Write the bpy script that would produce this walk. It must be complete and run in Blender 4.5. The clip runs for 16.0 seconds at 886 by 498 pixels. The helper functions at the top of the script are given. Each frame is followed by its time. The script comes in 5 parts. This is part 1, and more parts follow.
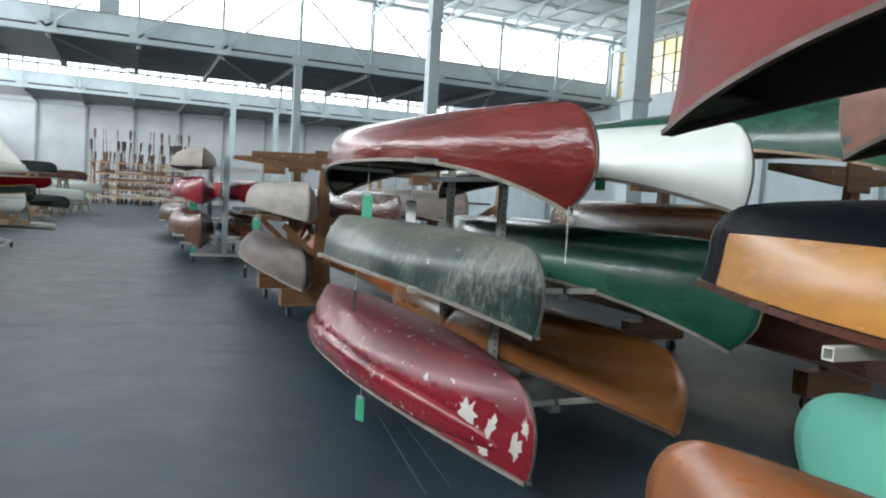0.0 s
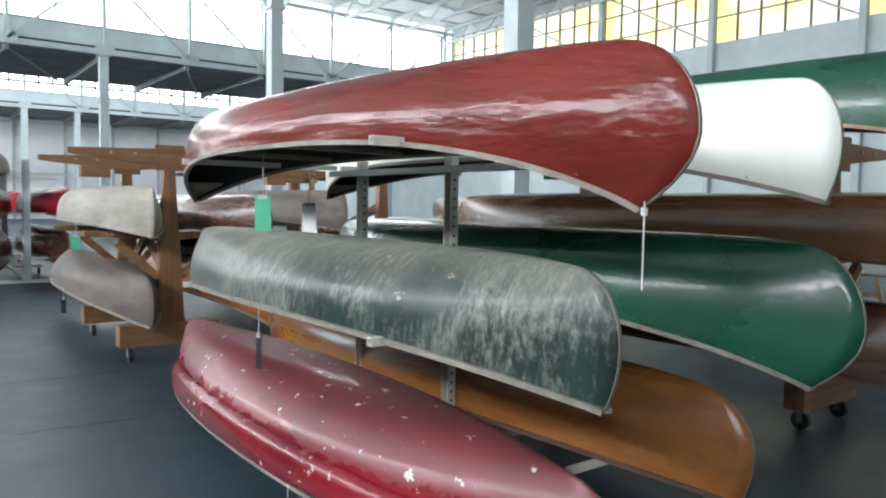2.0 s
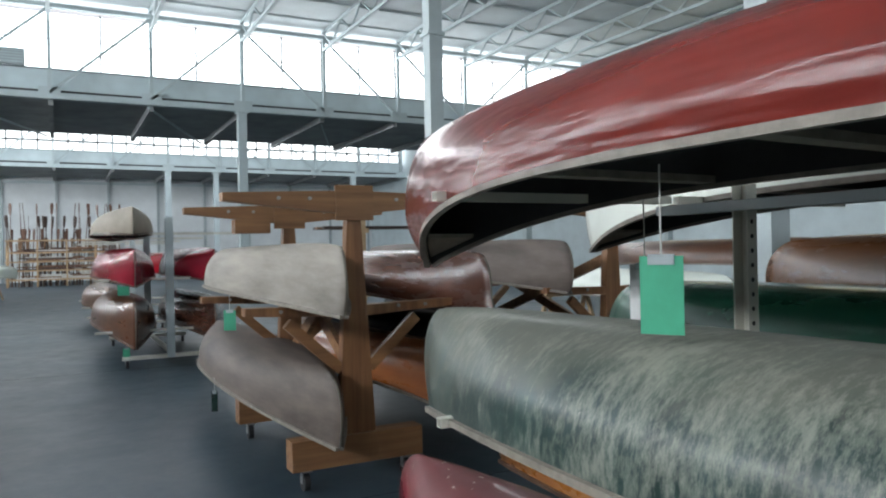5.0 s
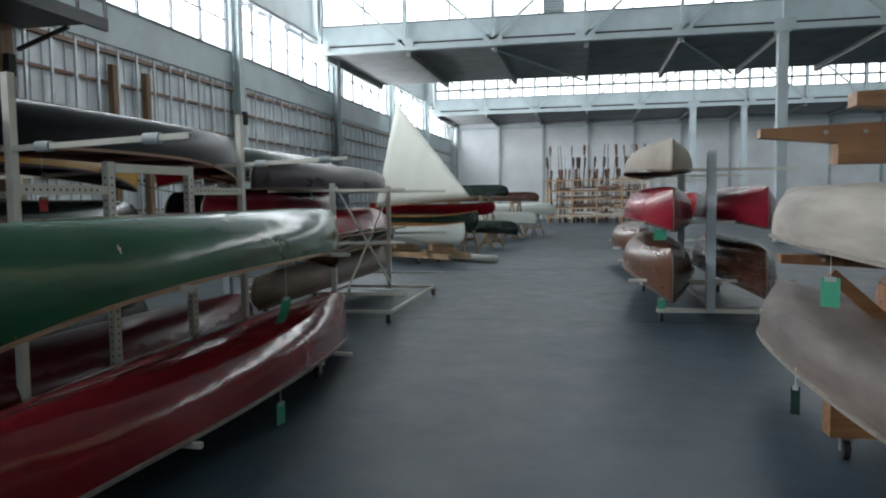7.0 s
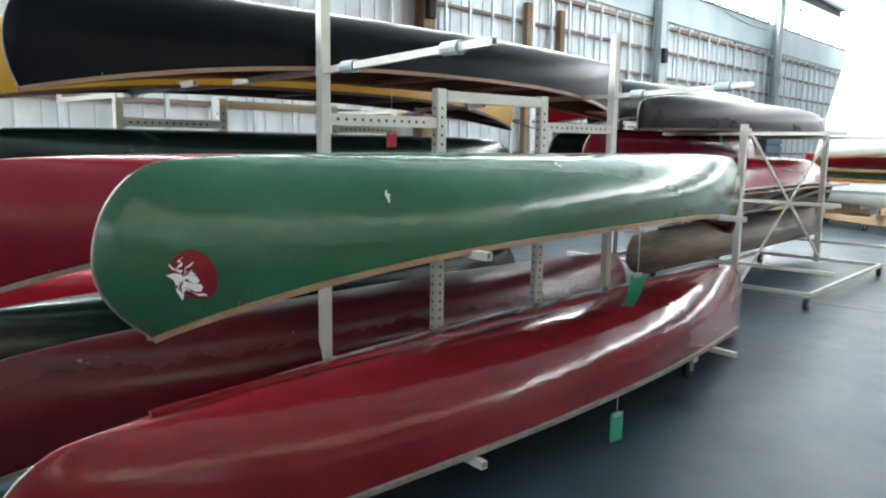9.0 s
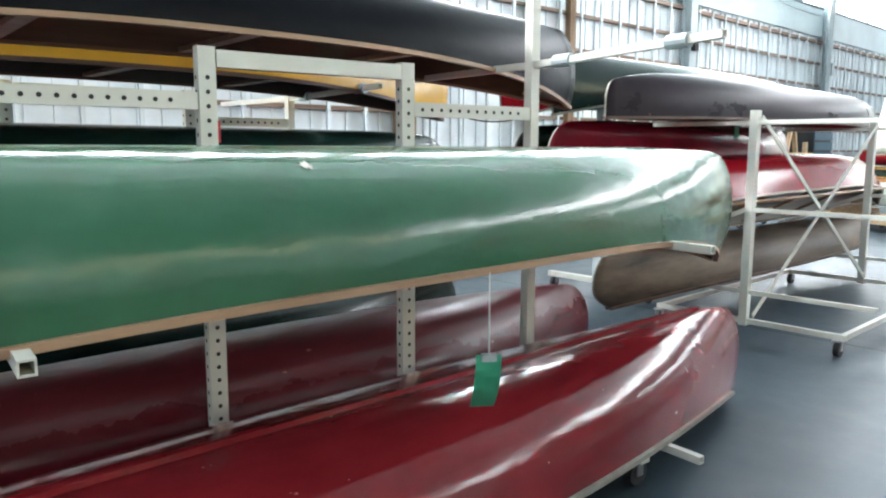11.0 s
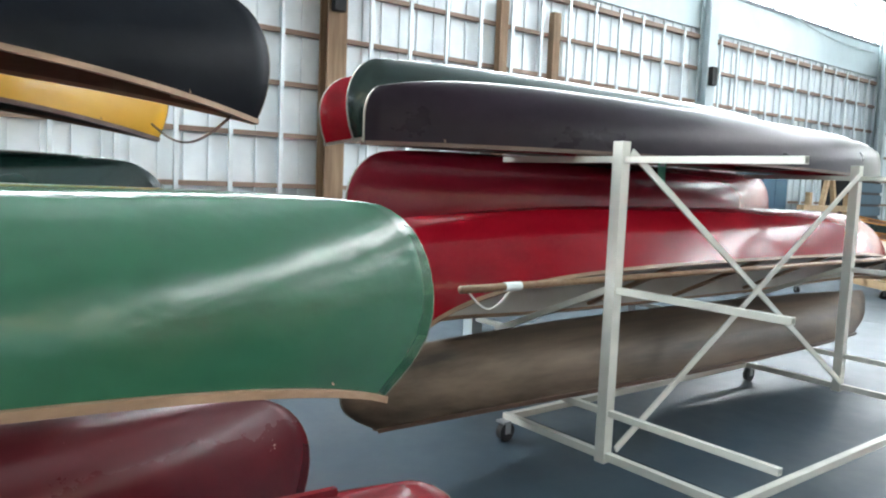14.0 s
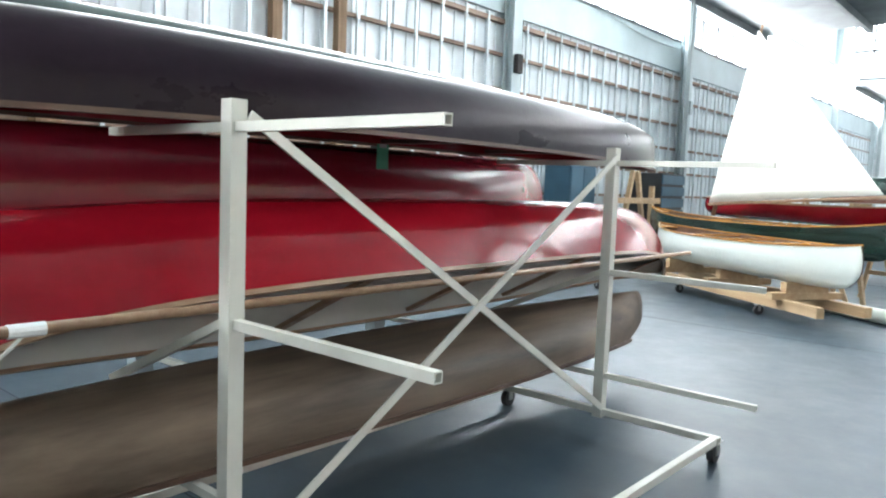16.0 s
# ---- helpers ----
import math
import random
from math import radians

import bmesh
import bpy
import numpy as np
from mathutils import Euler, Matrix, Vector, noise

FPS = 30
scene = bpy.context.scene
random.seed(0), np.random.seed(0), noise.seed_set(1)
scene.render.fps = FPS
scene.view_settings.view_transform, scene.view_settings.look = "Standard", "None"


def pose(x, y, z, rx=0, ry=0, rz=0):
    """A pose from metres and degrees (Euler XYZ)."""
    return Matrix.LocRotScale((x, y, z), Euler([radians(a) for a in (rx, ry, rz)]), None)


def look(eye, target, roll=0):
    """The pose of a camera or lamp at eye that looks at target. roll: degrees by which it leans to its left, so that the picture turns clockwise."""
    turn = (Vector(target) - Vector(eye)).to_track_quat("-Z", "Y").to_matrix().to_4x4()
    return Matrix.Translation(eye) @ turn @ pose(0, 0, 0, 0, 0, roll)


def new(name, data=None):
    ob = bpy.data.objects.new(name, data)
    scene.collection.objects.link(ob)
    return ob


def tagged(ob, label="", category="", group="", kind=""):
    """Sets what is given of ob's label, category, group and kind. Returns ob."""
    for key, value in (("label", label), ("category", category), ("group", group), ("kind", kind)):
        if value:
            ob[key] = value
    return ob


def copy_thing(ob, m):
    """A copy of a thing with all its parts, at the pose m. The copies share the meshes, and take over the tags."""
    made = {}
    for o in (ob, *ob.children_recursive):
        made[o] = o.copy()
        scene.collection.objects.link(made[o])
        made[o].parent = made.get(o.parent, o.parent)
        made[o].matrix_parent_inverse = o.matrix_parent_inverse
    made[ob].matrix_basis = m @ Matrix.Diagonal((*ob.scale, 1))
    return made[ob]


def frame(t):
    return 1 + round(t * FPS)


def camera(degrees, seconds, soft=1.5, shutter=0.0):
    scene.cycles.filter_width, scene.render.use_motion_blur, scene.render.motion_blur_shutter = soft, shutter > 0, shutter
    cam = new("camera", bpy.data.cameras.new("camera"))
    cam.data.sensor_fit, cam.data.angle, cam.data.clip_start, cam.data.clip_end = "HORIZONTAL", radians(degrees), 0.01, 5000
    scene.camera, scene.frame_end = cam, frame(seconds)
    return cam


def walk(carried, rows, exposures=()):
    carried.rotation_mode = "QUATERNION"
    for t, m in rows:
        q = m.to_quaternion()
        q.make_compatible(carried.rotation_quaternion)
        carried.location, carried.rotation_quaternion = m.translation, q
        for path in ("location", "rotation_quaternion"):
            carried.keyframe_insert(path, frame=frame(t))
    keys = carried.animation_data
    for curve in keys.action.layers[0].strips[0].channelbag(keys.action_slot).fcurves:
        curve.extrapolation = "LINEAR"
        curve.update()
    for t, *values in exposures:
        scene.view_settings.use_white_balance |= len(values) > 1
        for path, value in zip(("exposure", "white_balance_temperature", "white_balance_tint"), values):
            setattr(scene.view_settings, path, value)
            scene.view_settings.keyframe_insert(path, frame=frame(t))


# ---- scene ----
cam = camera(62.1, 16.0, soft=2.1)
PATH = [
    (0, (1.877, -3.406, 1.476), (2.671, -1.576, 1.342), 3.5),
    (0.5, (1.951, -2.994, 1.474), (2.912, -1.243, 1.374), 3.3),
    (1, (1.92, -2.572, 1.476), (3.038, -0.917, 1.366), 2.5),
    (1.5, (1.927, -2.195, 1.455), (3.09, -0.574, 1.329), 1.5),
    (2, (1.978, -1.808, 1.464), (3.173, -0.209, 1.34), 0.9),
    (2.5, (2.039, -1.388, 1.468), (3.22, 0.223, 1.358), 0.4),
    (3, (2.127, -0.997, 1.46), (3.325, 0.601, 1.371), -0.1),
    (5.5, (2.281, 0.937, 1.52), (2.943, 2.824, 1.541), -1.5),
    (6, (2.231, 1.383, 1.503), (2.472, 3.369, 1.504), -1.9),
    (6.5, (2.26, 1.816, 1.51), (2.102, 3.809, 1.46), -1.5),
    (7, (2.204, 2.12, 1.524), (1.818, 4.077, 1.387), -0.8),
    (7.5, (2.16, 2.344, 1.534), (1.424, 4.198, 1.385), -0.6),
    (8, (2.14, 2.675, 1.523), (0.91, 4.244, 1.369), 0.3),
    (10.5, (1.617, 4.886, 1.453), (0.215, 6.276, 1.132), 0.3),
    (11, (1.585, 5.34, 1.453), (0.135, 6.69, 1.178), 0.2),
    (11.5, (1.556, 5.749, 1.446), (0.073, 7.058, 1.153), 0.3),
    (12, (1.501, 6.177, 1.465), (0.018, 7.489, 1.179), 0.7),
    (12.5, (1.525, 6.645, 1.469), (-0.02, 7.886, 1.203), 0.7),
    (13, (1.491, 7.083, 1.454), (-0.085, 8.287, 1.195), 1.2),
    (13.5, (1.452, 7.491, 1.487), (-0.114, 8.715, 1.257), 2.2),
    (14, (1.466, 7.894, 1.493), (-0.105, 9.117, 1.312), 2.4),
    (14.5, (1.427, 8.301, 1.484), (-0.083, 9.599, 1.305), 2.5),
    (15, (1.308, 8.688, 1.504), (-0.101, 10.097, 1.333), 3.7),
    (15.5, (1.279, 9.098, 1.489), (-0.072, 10.563, 1.318), 2.8),
    (16, (1.21, 9.436, 1.482), (-0.084, 10.95, 1.305), 2.2),
]
EXPOSURES = [(0.0, -0.35), (2.5, 0.1), (3.2, 0.1), (5.3, -0.7), (6.4, -1.15), (7.2, -0.65), (8.2, 0.4), (10.3, 1.42), (12.5, 1.25), (14.0, 1.32), (15.0, 1.52), (16.0, 1.2)]
walk(cam, [(t, look(eye, target, roll)) for t, eye, target, roll in PATH], EXPOSURES)

# ---- world, sun, window light, added fill light ----
world = bpy.data.worlds.new("overcast_sky")
scene.world = world
world.use_nodes = True
wn = world.node_tree.nodes
sky = wn.new("ShaderNodeTexSky")
sky.sky_type, sky.sun_disc = "NISHITA", False
sky.sun_elevation, sky.sun_rotation = radians(48), radians(20)
sky.air_density, sky.dust_density, sky.ozone_density = 1.0, 4.0, 1.0
wn["Background"].inputs["Strength"].default_value = 0.15
world.node_tree.links.new(sky.outputs["Color"], wn["Background"].inputs["Color"])
sun = new("sun", bpy.data.lights.new("sun", "SUN"))
sun.data.energy, sun.data.angle, sun.data.color = 1.2, radians(14), (1.0, 0.96, 0.9)
sun.matrix_world = look((0, 0, 40), (-10, -34, 0))

WALL_L, WALL_R, WALL_FAR, WALL_BACK = -7.25, 24.0, 54.0, -16.0
TRUSS_A, TRUSS_B, ROOF = 27.2, 47.3, 9.9


def area_lamp(name, m, w, h, power, color=(0.9, 0.955, 1.0)):
    lamp = new(name, bpy.data.lights.new(name, "AREA"))
    lamp.data.shape, lamp.data.size, lamp.data.size_y = "RECTANGLE", w, h
    lamp.data.energy, lamp.data.color = power, color
    lamp.matrix_world = m
    return lamp


def area_pose(eye, to):
    return look(eye, (eye[0] + to[0], eye[1] + to[1], eye[2] + to[2]))


area_lamp("window_light_front", area_pose((8.4, TRUSS_A + 0.7, 8.6), (0, -1, 0)), 31.5, 2.0, 1700)
area_lamp("window_light_left", area_pose((WALL_L - 0.6, 8.0, 6.4), (1, 0, 0)), 46, 1.8, 6000)
area_lamp("window_light_right", area_pose((WALL_R + 0.6, 6.0, 8.2), (-1, 0, 0)), 42, 2.6, 450, (1.0, 0.975, 0.9))
# added fill lamp behind the walk's start, no window modelled there
area_lamp("window_light_back", area_pose((8.4, WALL_BACK - 0.6, 8.3), (0, 1, 0)), 30, 2.4, 350)
area_lamp("window_light_far", area_pose((8.4, TRUSS_B + 0.7, 8.6), (0, -1, 0)), 31.5, 2.0, 1000)
area_lamp("window_light_far_left", area_pose((WALL_L - 0.6, 43, 6.4), (1, 0, 0)), 22, 1.8, 3000)
# added fill lamp that brightens the far girder and far wall, no window there
area_lamp("window_light_middle", area_pose((8.4, 35.0, 8.5), (0, 1, -0.1)), 31, 2.0, 1800)


# ---- materials ----
def mat(name, build):
    m = bpy.data.materials.new(name)
    m.use_nodes = True
    nt = m.node_tree
    p = nt.nodes["Principled BSDF"]

    def node(kind, **props):
        n = nt.nodes.new(kind)
        ins = props.pop("ins", {})
        for k, v in props.items():
            setattr(n, k, v)
        for k, v in ins.items():
            if isinstance(v, bpy.types.NodeSocket):
                nt.links.new(v, n.inputs[k])
            else:
                n.inputs[k].default_value = v
        return n

    def link(out, key):
        nt.links.new(out, p.inputs[key])

    build(p, node, link)
    return m


def noise_tex(node, scale, detail=5, rough=0.55, stretch=None, seed=0.0):
    tc = node("ShaderNodeTexCoord")
    vec = tc.outputs["Object"]
    mp = node("ShaderNodeMapping", ins={"Vector": vec, "Scale": stretch or (1, 1, 1), "Location": (seed, seed * 0.7, seed * 1.3)})
    return node("ShaderNodeTexNoise", ins={"Vector": mp.outputs["Vector"], "Scale": scale, "Detail": detail, "Roughness": rough})


def ramp(node, fac, stops):
    r = node("ShaderNodeValToRGB", ins={"Fac": fac})
    els = r.color_ramp.elements
    while len(els) < len(stops):
        els.new(0.5)
    for e, (pos, col) in zip(els, stops):
        e.position = pos
        e.color = (*col, 1) if len(col) == 3 else (col[0], col[0], col[0], 1)
    return r


def mix(node, fac, a, b, kind="MIX"):
    n = node("ShaderNodeMix", data_type="RGBA", blend_type=kind)
    for idx, v in ((0, fac), (6, a), (7, b)):
        if isinstance(v, bpy.types.NodeSocket):
            n.id_data.links.new(v, n.inputs[idx])
        else:
            n.inputs[idx].default_value = (*v, 1) if isinstance(v, tuple) else v
    return n.outputs[2]


def bump(node, height, strength, dist=0.01):
    return node("ShaderNodeBump", ins={"Height": height, "Strength": strength, "Distance": dist}).outputs["Normal"]


def paint(name, col, rough=0.3, coat=0.4, mottle=0.12, chips=0.0, chip_col=(0.6, 0.57, 0.5), dust=0.0, dust_col=(0.3, 0.27, 0.25),
          wave=0.25, seed=0.0, streak=(0.6, 1, 1), ripple=(0.5, 1, 1), spec=0.5, scrape=0.0, chip_size=6.5):
    """Old glossy hull paint: mottled colour, slight waviness, chips and settled dust."""
    def build(p, node, link):
        big = noise_tex(node, 2.2, 6, 0.6, streak, seed)
        dark = tuple(c * (1 - 2.2 * mottle) for c in col)
        lite = tuple(min(1, c * (1 + 1.2 * mottle) + 0.02 * mottle) for c in col)
        c = ramp(node, big.outputs["Fac"], [(0.3, dark), (0.7, lite)]).outputs["Color"]
        r = ramp(node, big.outputs["Fac"], [(0.3, (rough * 0.92,)), (0.75, (min(1, rough * 1.12),))]).outputs["Color"]
        if dust > 0:
            tc = node("ShaderNodeTexCoord")
            zed = node("ShaderNodeSeparateXYZ", ins={0: tc.outputs["Object"]}).outputs["Z"]
            spread = noise_tex(node, 5, 6, 0.65, (0.7, 1, 1), seed + 7)
            up = node("ShaderNodeMath", operation="MULTIPLY_ADD", ins={0: zed, 1: 3.4, 2: -0.66}).outputs[0]
            both = node("ShaderNodeMath", operation="ADD", ins={0: up, 1: spread.outputs["Fac"]}).outputs[0]
            m = ramp(node, both, [(0.38, (0.0,)), (0.78, (dust,))]).outputs["Color"]
            c = mix(node, m, c, dust_col)
            r = mix(node, m, r, (0.8, 0.8, 0.8))
        if chips > 0:
            ch = noise_tex(node, chip_size, 8, 0.62, (0.8, 1, 1), seed + 11)
            e = 0.73 - chips * 0.42
            m = ramp(node, ch.outputs["Fac"], [(e, (0.0,)), (e + 0.012, (1.0,))]).outputs["Color"]
            c = mix(node, m, c, chip_col)
            r = mix(node, m, r, (0.7, 0.7, 0.7))
        if scrape > 0:
            runs = noise_tex(node, 1.0, 10, 0.8, (42, 15, 15), seed + 15)
            where = noise_tex(node, 2.0, 4, 0.6, None, seed + 17)
            both = node("ShaderNodeMath", operation="MULTIPLY_ADD", ins={0: where.outputs["Fac"], 1: 0.7, 2: runs.outputs["Fac"]}).outputs[0]
            m = ramp(node, both, [(0.8, (0.0,)), (1.1, (scrape,))]).outputs["Color"]
            c = mix(node, m, c, chip_col)
            r = mix(node, m, r, (0.8, 0.8, 0.8))
        link(c, "Base Color")
        link(r, "Roughness")
        p.inputs["Specular IOR Level"].default_value = spec
        p.inputs["Coat Weight"].default_value = coat
        p.inputs["Coat Roughness"].default_value = 0.09
        w = noise_tex(node, 3.2, 3, 0.5, ripple, seed + 5)
        broad = bump(node, w.outputs["Fac"], wave, 0.022)
        f = noise_tex(node, 26, 4, 0.55, (0.6, 1, 1), seed + 3)
        fine = node("ShaderNodeBump", ins={"Height": f.outputs["Fac"], "Strength": 0.12, "Distance": 0.006, "Normal": broad})
        link(fine.outputs["Normal"], "Normal")
    return mat(name, build)


def wood(name, a, b, rough=0.35, coat=0.3, ring=9.0, axis=0, seed=0.0):
    """Timber with grain along an axis."""
    def build(p, node, link):
        st = [ring, ring, ring]
        st[axis] = ring * 0.06
        g = noise_tex(node, 2.4, 7, 0.62, tuple(st), seed)
        big = noise_tex(node, 1.4, 3, 0.5, None, seed + 2)
        c = ramp(node, g.outputs["Fac"], [(0.32, b), (0.68, a)]).outputs["Color"]
        c = mix(node, 0.4, c, ramp(node, big.outputs["Fac"], [(0.35, (0.35,)), (0.7, (1.0,))]).outputs["Color"], "MULTIPLY")
        link(c, "Base Color")
        link(ramp(node, g.outputs["Fac"], [(0.3, (rough * 1.3,)), (0.7, (rough * 0.8,))]).outputs["Color"], "Roughness")
        p.inputs["Coat Weight"].default_value = coat
        p.inputs["Coat Roughness"].default_value = 0.2
        link(bump(node, g.outputs["Fac"], 0.15, 0.004), "Normal")
    return mat(name, build)


def plain(name, col, rough=0.6, metal=0.0, vary=0.15, scale=6.0, bumpy=0.1, seed=0.0):
    def build(p, node, link):
        n = noise_tex(node, scale, 7, 0.6, None, seed)
        c = ramp(node, n.outputs["Fac"], [(0.3, tuple(v * (1 - vary) for v in col)), (0.7, tuple(min(1, v * (1 + vary * 0.5)) for v in col))])
        link(c.outputs["Color"], "Base Color")
        p.inputs["Roughness"].default_value = rough
        p.inputs["Metallic"].default_value = metal
        f = noise_tex(node, scale * 9, 4, 0.6, None, seed + 1)
        link(bump(node, f.outputs["Fac"], bumpy, 0.005), "Normal")
    return mat(name, build)


def floor_paint(p, node, link):
    big = noise_tex(node, 0.35, 6, 0.62)
    mid = noise_tex(node, 2.6, 7, 0.68, None, 4)
    fine = noise_tex(node, 60, 3, 0.6, None, 9)
    c = ramp(node, big.outputs["Fac"], [(0.28, (0.020, 0.037, 0.051)), (0.72, (0.040, 0.068, 0.090))]).outputs["Color"]
    c = mix(node, 0.35, c, ramp(node, mid.outputs["Fac"], [(0.3, (0.55,)), (0.62, (1.0,))]).outputs["Color"], "MULTIPLY")
    scuff = ramp(node, noise_tex(node, 1.1, 7, 0.6, (1, 0.4, 1), 21).outputs["Fac"], [(0.72, (0.0,)), (0.82, (0.3,))]).outputs["Color"]
    c = mix(node, scuff, c, (0.3, 0.33, 0.34))
    link(c, "Base Color")
    link(ramp(node, mid.outputs["Fac"], [(0.3, (0.4,)), (0.7, (0.54,))]).outputs["Color"], "Roughness")
    p.inputs["Specular IOR Level"].default_value = 0.5
    link(bump(node, fine.outputs["Fac"], 0.12, 0.002), "Normal")


FLOOR = mat("painted_concrete", floor_paint)
STEEL = plain("pale_blue_steel_paint", (0.46, 0.53, 0.545), 0.55, 0, 0.12, 2.0, 0.08)
STEEL_DK = plain("grey_steel_paint", (0.36, 0.41, 0.42), 0.6, 0, 0.2, 2.0, 0.1)
PANEL = plain("pale_blue_panel_paint", (0.52, 0.60, 0.62), 0.6, 0, 0.12, 1.2, 0.05)
ROOFM = plain("white_roof_deck", (0.60, 0.65, 0.66), 0.75, 0, 0.15, 0.8, 0.1)
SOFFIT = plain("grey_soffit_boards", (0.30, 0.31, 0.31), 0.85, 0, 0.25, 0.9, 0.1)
WALLW = plain("chalky_white_wall_paint", (0.66, 0.69, 0.70), 0.75, 0, 0.14, 0.7, 0.1)
METAL = plain("galvanised_sheet", (0.76, 0.81, 0.84), 0.5, 0.1, 0.18, 1.3, 0.08)
STUD = plain("galvanised_stud", (0.66, 0.71, 0.73), 0.45, 0.35, 0.15, 3, 0.05)
GIRT = wood("weathered_girt_timber", (0.37, 0.26, 0.2), (0.25, 0.17, 0.13), 0.8, 0, 6, 1)
POSTW = wood("rough_post_timber", (0.34, 0.22, 0.13), (0.20, 0.12, 0.07), 0.75, 0, 6, 2)
RACKW = plain("cream_rack_enamel", (0.62, 0.61, 0.54), 0.42, 0, 0.1, 4, 0.05)
HOLE = plain("dark_hole", (0.03, 0.03, 0.03), 0.9, 0, 0.1)
RUBBER = plain("black_rubber", (0.025, 0.025, 0.027), 0.6, 0, 0.3, 20)
ZINC = plain("zinc_caster_steel", (0.42, 0.42, 0.42), 0.4, 0.8, 0.2, 12)
FRAMEM = plain("window_mullion_paint", (0.17, 0.19, 0.20), 0.6, 0, 0.15, 3)
RACKWOOD = wood("oiled_rack_timber", (0.36, 0.175, 0.075), (0.19, 0.085, 0.04), 0.5, 0.1, 7, 2)
RACKARM = wood("oiled_arm_timber", (0.38, 0.19, 0.08), (0.21, 0.10, 0.045), 0.5, 0.1, 7, 0)
PALEWOOD = wood("raw_pine", (0.62, 0.44, 0.26), (0.48, 0.31, 0.17), 0.6, 0, 6, 0)
TAGG = plain("green_card", (0.05, 0.36, 0.21), 0.5, 0, 0.1, 20)
TAGR = plain("red_card", (0.78, 0.03, 0.05), 0.5, 0, 0.1, 20)
TAGW = plain("white_card", (0.75, 0.76, 0.75), 0.6, 0, 0.08, 20)
STRING = plain("white_string", (0.62, 0.62, 0.58), 0.8, 0, 0.1, 30)
SAIL = plain("cream_sailcloth", (0.64, 0.65, 0.58), 0.8, 0, 0.06, 1.5, 0.2)
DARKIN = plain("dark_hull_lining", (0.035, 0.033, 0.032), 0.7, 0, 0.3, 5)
GREYIN = plain("grey_hull_lining", (0.50, 0.50, 0.47), 0.6, 0, 0.1, 4)
WOODIN = wood("cedar_lining", (0.16, 0.08, 0.045), (0.09, 0.045, 0.025), 0.5, 0.1, 8, 0)
RAILW = wood("ash_gunwale", (0.40, 0.25, 0.15), (0.28, 0.16, 0.09), 0.5, 0.1, 9, 0)
RAILD = wood("dark_gunwale", (0.13, 0.07, 0.045), (0.08, 0.045, 0.03), 0.5, 0.1, 9, 0)
RAILC = plain("worn_cream_gunwale", (0.25, 0.22, 0.185), 0.6, 0, 0.3, 14)
BAND = plain("tarnished_stem_band", (0.2, 0.18, 0.15), 0.5, 0.3, 0.2, 9)


# ---- mesh helpers ----
def part(name, bm, material, parent, label="", smooth=False):
    me = bpy.data.meshes.new(name)
    bmesh.ops.recalc_face_normals(bm, faces=bm.faces)
    if smooth:
        for f in bm.faces:
            f.smooth = True
    bm.to_mesh(me)
    bm.free()
    me.materials.append(material)
    ob = new(name, me)
    ob.parent = parent
    if label:
        ob["label"] = label
    return ob


def thing(name, label, category, m=None, group="", kind=""):
    e = new(name)
    e.empty_display_size = 0.1
    if m is not None:
        e.matrix_world = m
    return tagged(e, label, category, group, kind)


def solid(name, bm, material, label, category, kind="structure", smooth=False):
    return tagged(part(name, bm, material, None, "", smooth), label, category, "", kind)


def box(bm, x0, y0, z0, x1, y1, z1):
    v = [bm.verts.new((x, y, z)) for x in (x0, x1) for y in (y0, y1) for z in (z0, z1)]
    for f in ((0, 1, 3, 2), (4, 6, 7, 5), (0, 4, 5, 1), (2, 3, 7, 6), (0, 2, 6, 4), (1, 5, 7, 3)):
        bm.faces.new([v[i] for i in f])
    return bm


def axes_for(d):
    d = d.normalized()
    up = Vector((0, 0, 1)) if abs(d.z) < 0.95 else Vector((1, 0, 0))
    s = d.cross(up).normalized()
    return d, s, s.cross(d).normalized()


def beam(bm, p, q, w, h):
    """A box from p to q, w wide and h high."""
    p, q = Vector(p), Vector(q)
    d, s, u = axes_for(q - p)
    ring = [s * a * w / 2 + u * b * h / 2 for a, b in ((-1, -1), (1, -1), (1, 1), (-1, 1))]
    a = [bm.verts.new(p + r) for r in ring]
    b = [bm.verts.new(q + r) for r in ring]
    for i in range(4):
        bm.faces.new((a[i], a[(i + 1) % 4], b[(i + 1) % 4], b[i]))
    bm.faces.new(a[::-1])
    bm.faces.new(b)
    return bm


def tube(bm, p, q, w, wall=0.004):
    """A hollow square tube from p to q, its far end open."""
    p, q = Vector(p), Vector(q)
    d, s, u = axes_for(q - p)
    sq = ((-1, -1), (1, -1), (1, 1), (-1, 1))
    o = [s * a * w / 2 + u * b * w / 2 for a, b in sq]
    i_ = [s * a * (w / 2 - wall) + u * b * (w / 2 - wall) for a, b in sq]
    rows = [[bm.verts.new(c + r) for r in rr] for c, rr in ((p, o), (q, o), (q, i_), (q - d * 0.12, i_))]
    for k in range(3):
        for j in range(4):
            bm.faces.new((rows[k][j], rows[k][(j + 1) % 4], rows[k + 1][(j + 1) % 4], rows[k + 1][j]))
    bm.faces.new(rows[0][::-1])
    bm.faces.new(rows[3])
    return bm


